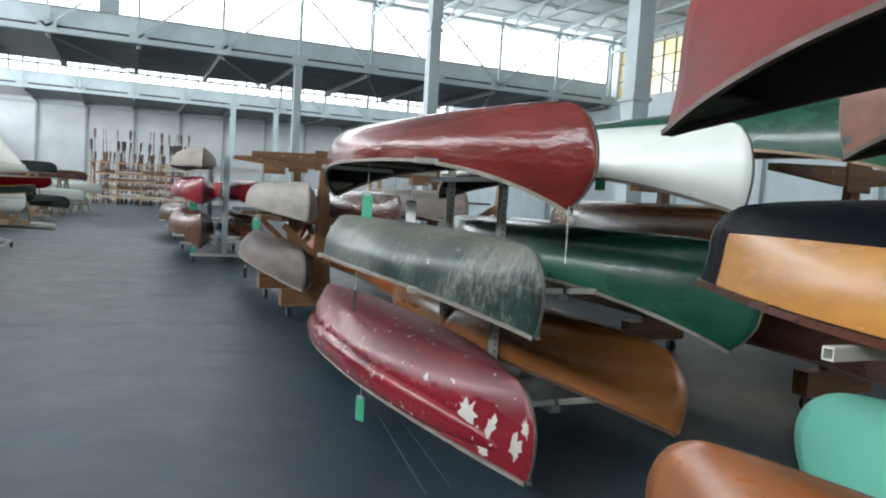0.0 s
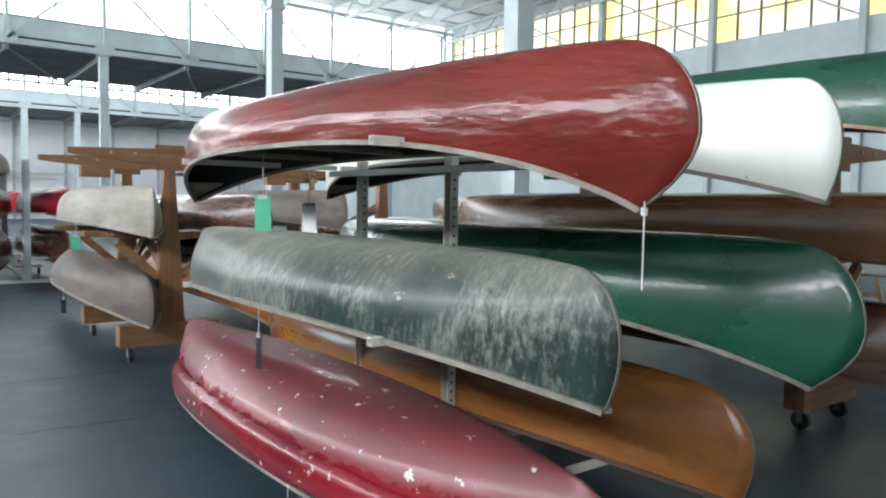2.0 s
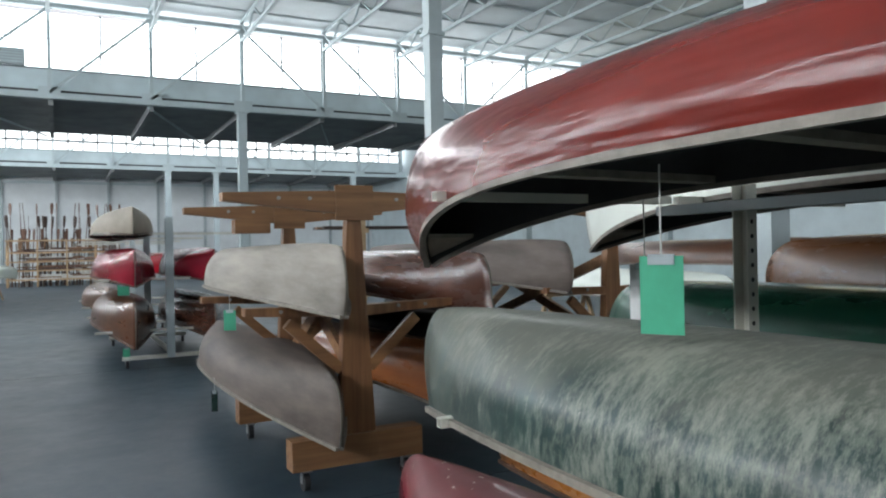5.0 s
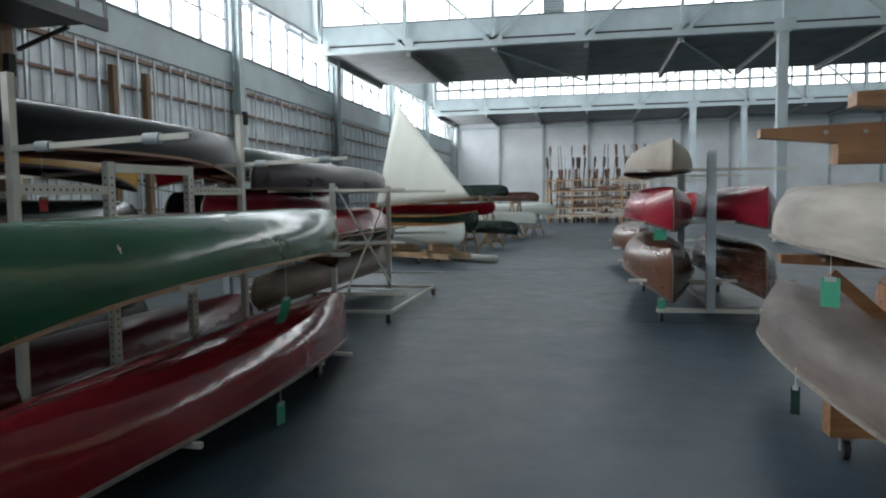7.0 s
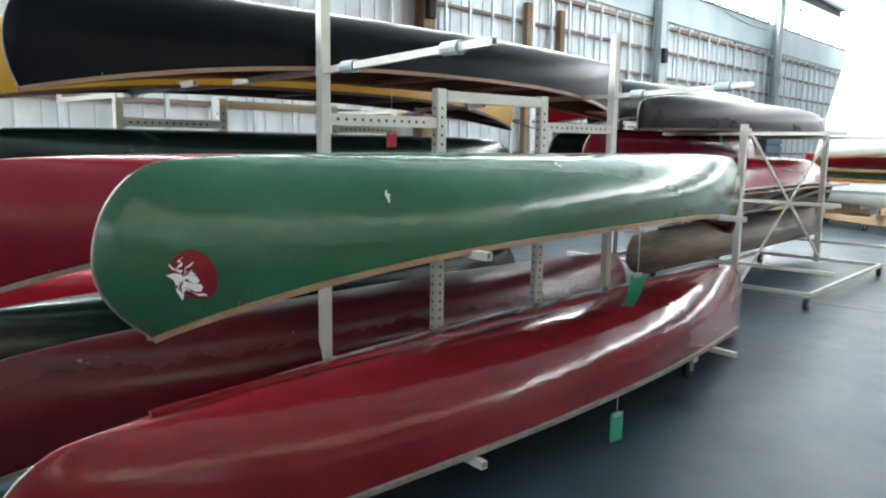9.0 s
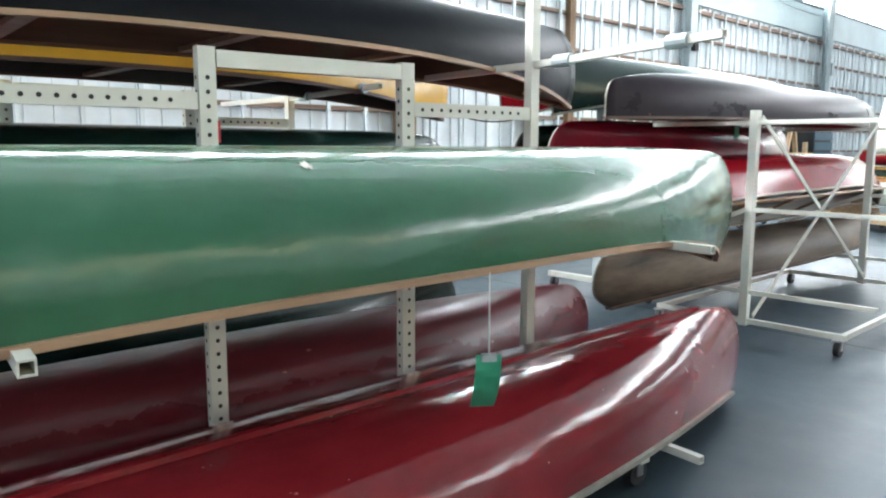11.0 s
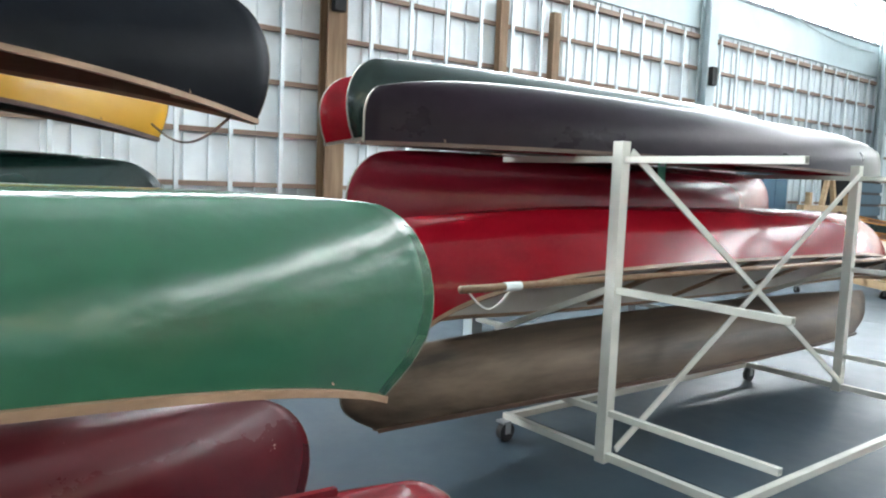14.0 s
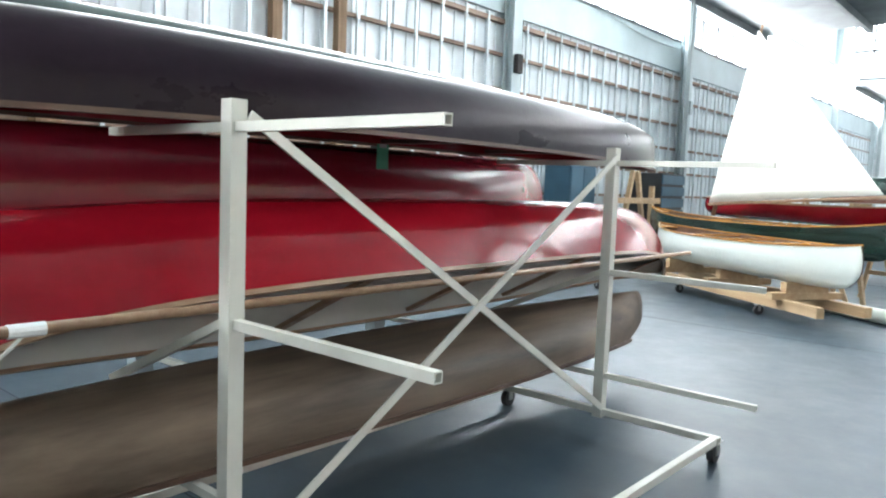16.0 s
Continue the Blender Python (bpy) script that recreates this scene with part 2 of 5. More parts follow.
def rod(bm, p, q, r, n=8, r2=None):
    p, q = Vector(p), Vector(q)
    d, s, u = axes_for(q - p)
    r2 = r if r2 is None else r2
    a = [bm.verts.new(p + (s * math.cos(t) + u * math.sin(t)) * r) for t in [2 * math.pi * k / n for k in range(n)]]
    b = [bm.verts.new(q + (s * math.cos(t) + u * math.sin(t)) * r2) for t in [2 * math.pi * k / n for k in range(n)]]
    for k in range(n):
        bm.faces.new((a[k], a[(k + 1) % n], b[(k + 1) % n], b[k]))
    bm.faces.new(a[::-1])
    bm.faces.new(b)
    return bm


def sweep(bm, pts, w, h):
    """A strip of w by h along a run of points."""
    rows = []
    for k, p in enumerate(pts):
        d = pts[min(k + 1, len(pts) - 1)] - pts[max(k - 1, 0)]
        d, s, u = axes_for(d)
        rows.append([bm.verts.new(p + s * a * w / 2 + u * b * h / 2) for a, b in ((-1, -1), (1, -1), (1, 1), (-1, 1))])
    for a, b in zip(rows, rows[1:]):
        for i in range(4):
            bm.faces.new((a[i], a[(i + 1) % 4], b[(i + 1) % 4], b[i]))
    bm.faces.new(rows[0][::-1])
    bm.faces.new(rows[-1])
    return bm


def B():
    return bmesh.new()


# ---- canoe ----
def canoe(label, a, b, zg, hull, depth=0.34, beam_=0.84, drop=0.2, rail=RAILW, lining=DARKIN, roll=0.0, pitch=0.0, round_=0.22, tuck=0.05,
          rocker=0.03, full=0.62, sect=2.6, upright=False, thwarts=3, ribs=0, band=BAND, group="canoes on racks", category="canoe",
          topsides=None, split=0.5, marks=(), sharp=3.4, flare=0.0, keel=False, sponson=0.0, name="canoe"):
    """A canoe, keel up as a rule, its gunwale tips at a and b (plan), its gunwale amidships at zg.
    drop: how far the ends hang below; round_: the stem's rounding; tuck: how far the stem's foot is drawn in."""
    ax, ay, bx, by = a[0], a[1], b[0], b[1]
    L = math.hypot(bx - ax, by - ay)
    yaw = math.degrees(math.atan2(by - ay, bx - ax))
    m = pose((ax + bx) / 2, (ay + by) / 2, zg, 0, 0, yaw) @ pose(0, 0, 0, 180 + roll if upright else roll, pitch, 0)
    root = thing(name, label, category, m, group)
    NU, NV = 44, 12
    us = [math.sin(math.pi / 2 * (-1 + 2 * i / NU)) * 0.35 + (-1 + 2 * i / NU) * 0.65 for i in range(NU + 1)]

    def half(u):
        return beam_ / 2 * max(0.0, 1 - abs(u) ** (1.0 + full * 2.2)) ** 0.95

    def place(u, v, side, inset=0.0):
        au = abs(u)
        zgun = -drop * au ** sharp
        zkeel = depth - rocker * au ** 6
        up_, lo_ = max(0.0, (v - 0.45) / 0.55), max(0.0, (0.45 - v) / 0.45)
        stem = 1 - (2 * round_ / L) * (1 - math.sqrt(max(0.0, 1 - 0.97 * up_ ** 2))) - (2 * tuck / L) * lo_ ** 2
        n = sect + (1.9 - sect) * au ** 3
        f = max(0.0, 1 - v ** n) ** (1 / n)
        f *= 1 + flare * math.sin(math.pi * v) * (1 - au)
        w = max(0.008, half(u) * f) if v < 0.999 else 0.0
        x = u * L / 2 * (1 + (stem - 1) * au ** 4)
        z = zgun + v * (zkeel - zgun)
        if inset:
            w = max(0.0, w - inset)
            z -= inset * v
            x *= 1 - inset / L * 2
        return Vector((x, side * w, z))

    vs = [math.sin(math.pi / 2 * j / NV) ** 0.9 for j in range(NV + 1)]

    def skin(bm, v0, v1, inset):
        cols = [v0 + (v1 - v0) * v for v in vs]
        seq = [(v, 1) for v in cols] + [(v, -1) for v in (cols[::-1][1:] if v1 > 0.999 else cols[::-1])]
        rows = [[bm.verts.new(place(u, v, s, inset)) for v, s in seq] for u in us]
        for r0, r1 in zip(rows, rows[1:]):
            for j in range(len(seq) - 1):
                if v1 <= 0.999 and j == NV:
                    continue
                bm.faces.new((r0[j], r0[j + 1], r1[j + 1], r1[j]))
        for r in (rows[0], rows[-1]):
            for j in range(NV if v1 > 0.999 else NV + 1):
                k = len(seq) - 1 - j
                if j + 1 == k - 1:
                    bm.faces.new((r[j], r[j + 1], r[k]))
                elif j + 1 < k - 1:
                    bm.faces.new((r[j], r[j + 1], r[k - 1], r[k]))
        return rows

    bm = B()
    skin(bm, 0.0, 1.0, 0.0)
    part("hull", bm, hull, root, "", True)
    if topsides is not None:
        inner = [u for u in us if abs(u) < 0.94]
        lev = [0.03 + (split - 0.03) * k / 8 for k in range(9)]
        for side in (1, -1):
            bm = B()
            rows = [[bm.verts.new(place(u, v, side, -0.004)) for v in lev] for u in inner]
            for r0, r1 in zip(rows, rows[1:]):
                for k in range(8):
                    bm.faces.new((r0[k], r0[k + 1], r1[k + 1], r1[k]))
            part("topside", bm, topsides, root, "varnished planked topside", True)
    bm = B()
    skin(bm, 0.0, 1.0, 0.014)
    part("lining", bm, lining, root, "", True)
    for s in (1, -1):
        pts = [place(u, 0.0, s) + Vector((0, s * 0.006, -0.004)) for u in us]
        part("gunwale", sweep(B(), pts, 0.024, 0.02), rail, root, "", False)
    if band is not None:
        for e in (1, -1):
            pts = [place(e, v, 1) * 1.0 for v in [k / 14 for k in range(14)]]
            bm, rows = B(), []
            for p in pts:
                rows.append([bm.verts.new((p.x + e * dx, dy, p.z)) for dx, dy in ((-0.012, -0.009), (0.004, -0.006), (0.004, 0.006), (-0.012, 0.009))])
            for r0, r1 in zip(rows, rows[1:]):
                for k in range(4):
                    bm.faces.new((r0[k], r0[(k + 1) % 4], r1[(k + 1) % 4], r1[k]))
            bm.faces.new(rows[0][::-1])
            bm.faces.new(rows[-1])
            part("stem_band", bm, band, root)
    for k in range(thwarts):
        u = (k - (thwarts - 1) / 2) * 0.34
        p, q = place(u, 0.04, 1, 0.02), place(u, 0.04, -1, 0.02)
        part("thwart", beam(B(), p, q, 0.06, 0.022), rail, root)
    for e in (1, -1):
        bm = B()
        pp = [place(e * u, 0.03, s) for u, s in ((0.985, 1), (0.86, 1), (0.86, -1), (0.985, -1))]
        lo = [bm.verts.new(p) for p in pp]
        hi = [bm.verts.new(p + Vector((0, 0, 0.015))) for p in pp]
        bm.faces.new(lo[::-1])
        bm.faces.new(hi)
        for k in range(4):
            bm.faces.new((lo[k], lo[(k + 1) % 4], hi[(k + 1) % 4], hi[k]))
        part("deck", bm, rail, root)
    for k in range(ribs):
        u = -0.8 + 1.6 * k / max(1, ribs - 1)
        pts = [place(u, v, s, 0.018) for v, s in [(j / 8, 1) for j in range(9)] + [(j / 8, -1) for j in range(7, -1, -1)]]
        part("rib", sweep(B(), pts, 0.008, 0.045), lining, root)
    for uc, vc, ru, rv, side, seed, mt in marks:
        bm = B()
        rnd = random.Random(seed)
        wob = [0.45 + 0.85 * rnd.random() for _ in range(20)] if seed else [1.0] * 20

        def spot(r, k):
            a_ = 2 * math.pi * k / 20
            q = place(max(-0.998, uc + ru * r * wob[k] * math.cos(a_)), vc + rv * r * wob[k] * math.sin(a_), side)
            return Vector((q.x, q.y + side * 0.0035, q.z + 0.0015))

        rings = [[bm.verts.new(spot(r, k)) for k in range(20)] for r in (0.35, 0.7, 1.0)]
        mid = bm.verts.new(spot(0.0, 0))
        for k in range(20):
            n = (k + 1) % 20
            bm.faces.new((mid, rings[0][k], rings[0][n]))
            for r0, r1 in zip(rings, rings[1:]):
                bm.faces.new((r0[k], r1[k], r1[n], r0[n]))
        part("bare_patch" if seed else "decal", bm, mt, root, "bare patch where paint has peeled" if seed else "small painted emblem", True)
    if sponson:
        for s in (1, -1):
            bm, rows = B(), []
            for u in [k / 24 * 1.9 - 0.95 for k in range(25)]:
                c, r = place(u, 0.22, s, 0.01), sponson * max(0.1, 1 - (u / 0.97) ** 6)
                rows.append([bm.verts.new((c.x, c.y + s * 0.75 * r * math.cos(a_), c.z + 1.25 * r * math.sin(a_))) for a_ in [math.pi * (-0.5 + q / 8) for q in range(9)]])
            for r0, r1 in zip(rows, rows[1:]):
                for q in range(8):
                    bm.faces.new((r0[q], r0[q + 1], r1[q + 1], r1[q]))
            part("sponson", bm, hull, root, "rounded air chamber along the gunwale", True)
    if keel:
        pts = [place(u * 0.86, 1.0, 1) + Vector((0, 0, 0.008)) for u in us]
        part("keel", sweep(B(), pts, 0.022, 0.02), hull, root)
    return root

# ---- floor, walls, roof ----
bm = box(B(), WALL_L - 0.4, WALL_BACK - 0.4, -0.3, WALL_R + 0.4, WALL_FAR + 0.4, 0)
solid("floor", bm, FLOOR, "blue-grey painted concrete floor, scuffed and dusty", "floor")
ground = box(B(), -900, -900, -0.6, 900, 900, -0.31)
solid("ground", ground, plain("asphalt_yard", (0.06, 0.06, 0.06), 0.9, 0, 0.2), "asphalt yard around the hall", "ground")

JOINT = plain("dark_floor_joint", (0.02, 0.025, 0.03), 0.8)
for k, y in enumerate((-8.0, -1.6, 4.77, 11.2, 17.6, 24.0, 30.4, 36.8, 43.2)):
    bm = box(B(), WALL_L + 0.1, y - 0.004, -0.02, WALL_R - 0.1, y + 0.004, 0.0012)
    solid("floor_joint", bm, JOINT, "thin dark saw joint in the concrete floor", "joint")
bm = B()
rj = random.Random(3)
px, py = 2.55, 3.32
for k in range(9):
    qx, qy = px + 0.1 + 0.05 * rj.random(), py + rj.uniform(-0.04, 0.03)
    beam(bm, (px, py, -0.002), (qx, qy, -0.002), 0.007, 0.0065)
    px, py = qx, qy
solid("floor_crack", bm, JOINT, "short dark crack in the painted floor", "crack")
bm = B()
for x0, y0, x1, y1 in ((3.78, 2.56, 3.46, -0.05), (3.66, 2.5, 3.3, -0.1), (2.58, 3.85, 3.1, 4.2), (2.66, 3.78, 3.0, 4.25)):
    beam(bm, (x0, y0, -0.002), (x1, y1, -0.002), 0.006, 0.006)
solid("floor_scratch", bm, plain("pale_scratch", (0.1, 0.125, 0.14), 0.7), "pale scratches in the floor paint", "scratch", "stuff")
PILLARS = [-11.4, -3.3, 4.8, 12.65, 21.0, 29.1, 37.2, 45.3, 53.4]


def clear_glass(p, node, link):
    p.inputs["Transmission Weight"].default_value = 1.0
    p.inputs["Roughness"].default_value = 0.05


GLASS = mat("window_glass", clear_glass)


def pane(bm, parent):
    part("pane", bm, GLASS, parent).visible_shadow = False


def left_wall():
    y0, y1 = WALL_BACK, WALL_FAR
    x = WALL_L
    solid("wall_left", box(B(), x - 0.16, y0, 0, x - 0.1, y1, 4.75), METAL, "galvanised corrugated metal sheeting of the side wall", "wall")
    solid("wall_left_band", box(B(), x - 0.3, y0, 4.72, x - 0.02, y1, 5.5), PANEL, "pale blue painted wall band under the windows", "wall")
    solid("wall_left_top", box(B(), x - 0.3, y0, 7.3, x - 0.02, y1, ROOF), PANEL, "pale blue painted wall band over the windows", "wall")
    bm = B()
    y = y0 + 0.1
    while y < y1:
        box(bm, x - 0.1, y, 0, x - 0.075, y + 0.05, 4.72)
        y += 0.3
    solid("sheeting_rib", bm, METAL, "raised ribs of the metal sheeting", "wall", "stuff")
    for a, b in zip([WALL_BACK] + PILLARS, PILLARS + [WALL_FAR]):
        if b - a < 1:
            continue
        frame_ = thing("wall_framing", "galvanised studs and timber girts on the side wall", "wall framing", pose(x, a, 0), "", "structure")
        w = b - a
        for z in (0.7, 1.36, 2.0, 2.65, 3.3, 3.95):
            part("girt", box(B(), -0.07, 0.12, z - 0.03, 0.0, w - 0.12, z + 0.03), GIRT, frame_)
        part("girt", box(B(), -0.09, 0.12, 4.52, 0.02, w - 0.12, 4.6), GIRT, frame_)
        n = int(w / 0.62)
        for k in range(1, n):
            yy = w * k / n
            part("stud", box(B(), -0.02, yy - 0.025, 0, 0.03, yy + 0.025, 4.66), STUD, frame_)
        part("base_plate", box(B(), -0.09, 0.1, 0.0, 0.05, w - 0.1, 0.07), STUD, frame_)
    for k, y in enumerate(PILLARS):
        c = thing("column", "pale blue steel wall column with a dark bracket", "column", pose(x, y, 0), "wall columns", "structure")
        mt = POSTW if 12 < y < 13.5 else STEEL
        part("web", box(B(), -0.05, -0.03, 0, 0.2, 0.03, ROOF - 0.1), mt, c)
        for s in (-1, 1):
            part("flange", box(B(), 0.0 if s < 0 else 0.2, -0.14, 0, 0.03 if s < 0 else 0.23, 0.14, ROOF - 0.1), mt, c)
        part("bracket", box(B(), 0.23, -0.1, 3.6, 0.33, 0.06, 3.95), HOLE if 12 < y < 22 else STEEL, c)
    # timber posts of a blocked doorway in the bay
    for y in (15.6, 16.75):
        solid("door_post", box(B(), x, y - 0.08, 0, x + 0.12, y + 0.08, 4.3), POSTW, "rough brown timber post on the side wall", "post")
    bm = B()
    for k in range(2):
        rod(bm, (x + 0.28, PILLARS[5] - 0.25 - 0.16 * k, 0), (x + 0.28, PILLARS[5] - 0.25 - 0.16 * k, 8.6), 0.055, 10)
    solid("drain_pipe", bm, STEEL_DK, "pair of grey drain pipes running up the wall", "pipe", "", True)
    k = 0
    for a, b in zip([WALL_BACK] + PILLARS, PILLARS + [WALL_FAR]):
        if b - a < 1:
            continue
        k += 1
        w_ = thing("window_%d" % k, "strip window with bright white panes and slim mullions", "window", pose(x - 0.15, a, 0), "side strip windows", "structure")
        part("sill", box(B(), -0.16, 0.14, 5.5, 0.16, b - a - 0.14, 5.56), FRAMEM, w_)
        part("head", box(B(), -0.1, 0.14, 7.24, 0.1, b - a - 0.14, 7.3), FRAMEM, w_)
        n = 6
        for j in range(n + 1):
            yy = 0.16 + (b - a - 0.32) * j / n
            part("mullion", box(B(), -0.04, yy - 0.03, 5.56, 0.05, yy + 0.03, 7.24), FRAMEM, w_)
            if j < n:
                pane(box(B(), -0.002, yy + 0.031, 5.561, 0.003, yy + (b - a - 0.32) / n - 0.031, 7.239), w_)
        part("transom", box(B(), -0.03, 0.16, 6.38, 0.03, b - a - 0.16, 6.42), FRAMEM, w_)


left_wall()


def truss(y, name, x0=-7.1, ztop=9.55, zlow=6.62, zsill=7.62):
    """A lattice girder across the hall with strip windows behind it."""
    t = thing(name, "pale blue steel lattice girder with gusset plates", "girder", pose(0, y, 0), "lattice girders", "structure")
    xs = [-7.05 + 3.06 * k for k in range(11)]
    x1 = WALL_R
    part("bottom_chord", box(B(), x0, -0.14, zlow, x1, 0.14, zlow + 0.1), STEEL, t)
    part("chord_web", box(B(), x0, -0.02, zlow + 0.1, x1, 0.02, zlow + 0.22), STEEL, t)
    part("top_chord", box(B(), x0, -0.12, ztop, x1, 0.12, ztop + 0.14), STEEL, t)
    for k, x in enumerate(xs):
        part("vertical", box(B(), x - 0.055, -0.08, zlow + 0.1, x + 0.055, 0.06, ztop), STEEL, t)
        part("gusset", box(B(), x - 0.32, -0.1, zlow + 0.08, x + 0.32, -0.08, zlow + 0.38), STEEL, t)
        if k < 10:
            foot, head = (x, xs[k + 1]) if k in (2, 3, 4, 8, 9) else (xs[k + 1], x)
            part("diagonal", beam(B(), (foot, -0.06, zlow + 0.2), (head, -0.06, ztop), 0.08, 0.085), STEEL, t)
    k0 = 11 if y < 40 else 31
    for k in range(10):
        a, b = xs[k], xs[k + 1]
        w_ = thing("window_%d" % (k0 + k), "strip window with bright white panes behind the girder", "window", pose(a, y + 0.3, 0), "girder strip windows", "structure")
        part("panel", box(B(), 0, -0.05, zlow + 0.3, b - a, 0.02, zsill), PANEL, w_, "pale blue infill panel")
        # solid near-black strip: the gap's shade is put into its colour
        part("gap_shade", box(B(), 0.25, -0.06, zlow + 0.2, b - a - 0.25, -0.03, zlow + 0.34), HOLE, w_, "dark gap under the panel")
        part("sill", box(B(), 0, -0.09, zsill, b - a, 0.06, zsill + 0.05), FRAMEM, w_)
        n, hw = (2, 0.028) if y < 40 else (4, 0.045)
        for j in range(n + 1):
            xx = (b - a) * j / n
            part("mullion", box(B(), xx - hw, -0.03, zsill + 0.05, xx + hw, 0.03, ztop), FRAMEM, w_)
            if j < n:
                pane(box(B(), xx + hw + 0.001, -0.002, zsill + 0.051, xx + (b - a) / n - hw - 0.001, 0.003, ztop - 0.001), w_)
        part("transom", box(B(), 0, -0.02, zsill + 1.0, b - a, 0.02, zsill + 1.03), FRAMEM, w_)
        if y > 40:
            part("transom", box(B(), 0, -0.03, zsill + 0.5, b - a, 0.03, zsill + 0.62), FRAMEM, w_)
    return t


truss(TRUSS_A, "front_girder")
truss(TRUSS_B, "far_girder")
for x, y in ((2.2, TRUSS_A),):
    box_ = thing("heater_unit", "grey louvred heater box hanging at the strip window", "heater", pose(x - 1.1, y + 0.15, 7.68))
    part("case", box(B(), -0.35, -0.1, 0, 0.35, 0.1, 0.5), STEEL_DK, box_)
    for k in range(5):
        part("louvre", box(B(), -0.33, -0.13, 0.05 + k * 0.09, 0.33, -0.1, 0.09 + k * 0.09), STEEL, box_)

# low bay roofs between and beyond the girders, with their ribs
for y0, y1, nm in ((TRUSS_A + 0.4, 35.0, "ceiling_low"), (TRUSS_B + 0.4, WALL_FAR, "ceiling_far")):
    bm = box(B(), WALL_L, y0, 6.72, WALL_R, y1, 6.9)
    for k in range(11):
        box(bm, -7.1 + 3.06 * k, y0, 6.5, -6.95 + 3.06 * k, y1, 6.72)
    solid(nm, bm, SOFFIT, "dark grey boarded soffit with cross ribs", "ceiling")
bm = B()
for k in range(5):
    beam(bm, (-1 + 6.1 * k, TRUSS_A + 0.3, 6.6), (2 + 6.1 * k, 35, 6.56), 0.06, 0.06)
solid("wind_brace", bm, STEEL, "thin diagonal steel braces under the soffit", "brace")
# high roofs
bm = box(B(), WALL_L - 0.3, WALL_BACK - 0.3, ROOF, WALL_R + 0.3, TRUSS_A + 0.5, ROOF + 0.2)
for k in range(22):
    box(bm, WALL_L, WALL_BACK + 2.0 * k, ROOF - 0.06, WALL_R, WALL_BACK + 2.0 * k + 0.07, ROOF)
solid("ceiling", bm, ROOFM, "pale painted roof deck with purlins", "ceiling")
bm = box(B(), WALL_L - 0.3, 35.0, 9.7, WALL_R + 0.3, TRUSS_B + 0.5, 9.8)
solid("ceiling_middle", bm, ROOFM, "pale painted roof deck of the middle bay", "ceiling")
solid("wall_upstand", box(B(), WALL_L, 34.9, 6.9, WALL_R, 35.1, 7.4), PANEL, "pale upstand wall of the middle bay", "wall")


def joist(x):
    """Open-web roof joist running along the hall."""
    j = thing("roof_joist", "pale blue open-web steel roof joist", "joist", pose(x, 0, 0), "roof joists", "structure")
    y0, y1, zt, zb = WALL_BACK, TRUSS_A, ROOF - 0.1, ROOF - 0.75
    for z in (zt, zb):
        part("chord", box(B(), -0.06, y0, z - 0.05, 0.06, y1, z + 0.05), STEEL, j)
    bm = B()
    n = 44
    for k in range(n):
        a, b = y0 + (y1 - y0) * k / n, y0 + (y1 - y0) * (k + 1) / n
        za, zb_ = (zb, zt) if k % 2 else (zt, zb)
        beam(bm, (0, a, za), (0, b, zb_), 0.05, 0.05)
    part("lacing", bm, STEEL, j)


for k in range(11):
    joist(-7.05 + 3.06 * k)


def column(x, y, w, top):
    c = thing("hall_column", "pale blue painted steel box column", "column", pose(x, y, 0), "hall columns", "structure")
    part("shaft", box(B(), -w / 2, -w / 2, 0.02, w / 2, w / 2, top), STEEL, c)
    part("base_plate", box(B(), -w * 0.8, -w * 0.8, 0, w * 0.8, w * 0.8, 0.02), STEEL_DK, c)
    for z in (3.1, 4.9):
        part("collar", box(B(), -w / 2 - 0.03, -w / 2 - 0.03, z, w / 2 + 0.03, w / 2 + 0.03, z + 0.06), STEEL, c)
    part("cap", box(B(), -w * 0.7, -w * 0.7, top, w * 0.7, w * 0.7, top + 0.05), STEEL, c)


column(7.6, 10.9, 0.23, ROOF - 0.9)
column(8.8, 5.7, 0.28, ROOF - 0.9)
column(8.8, -9.0, 0.42, ROOF - 0.9)
column(8.2, TRUSS_A, 0.3, 6.55)
column(20.4, TRUSS_A, 0.3, 6.55)
column(8.2, TRUSS_B, 0.34, 6.55)
column(11.0, TRUSS_B, 0.3, 6.55)
column(20.0, TRUSS_B, 0.3, 6.55)

# far wall
bm = box(B(), WALL_L, WALL_FAR, 0, WALL_R, WALL_FAR + 0.3, 6.75)
solid("wall_far", bm, WALLW, "chalky white far wall divided by grey pilasters", "wall")
for k in range(11):
    solid("pilaster", box(B(), -7.0 + 3.06 * k, WALL_FAR - 0.14, 0, -6.85 + 3.06 * k, WALL_FAR - 0.003, 6.5), STEEL_DK, "slim grey pilaster on the far wall", "pilaster")
solid("wall_rail", box(B(), WALL_L, WALL_FAR - 0.08, 6.3, WALL_R, WALL_FAR - 0.003, 6.45), STEEL, "pale rail along the far wall", "rail")
# right wall with yellowed panes


def yellow(p, node, link):
    n = noise_tex(node, 0.5, 4)
    link(ramp(node, n.outputs["Fac"], [(0.4, (0.85, 0.70, 0.26)), (0.62, (0.95, 0.93, 0.8))]).outputs["Color"], "Base Color")
    p.inputs["Transmission Weight"].default_value = 1.0
    p.inputs["Roughness"].default_value = 0.35


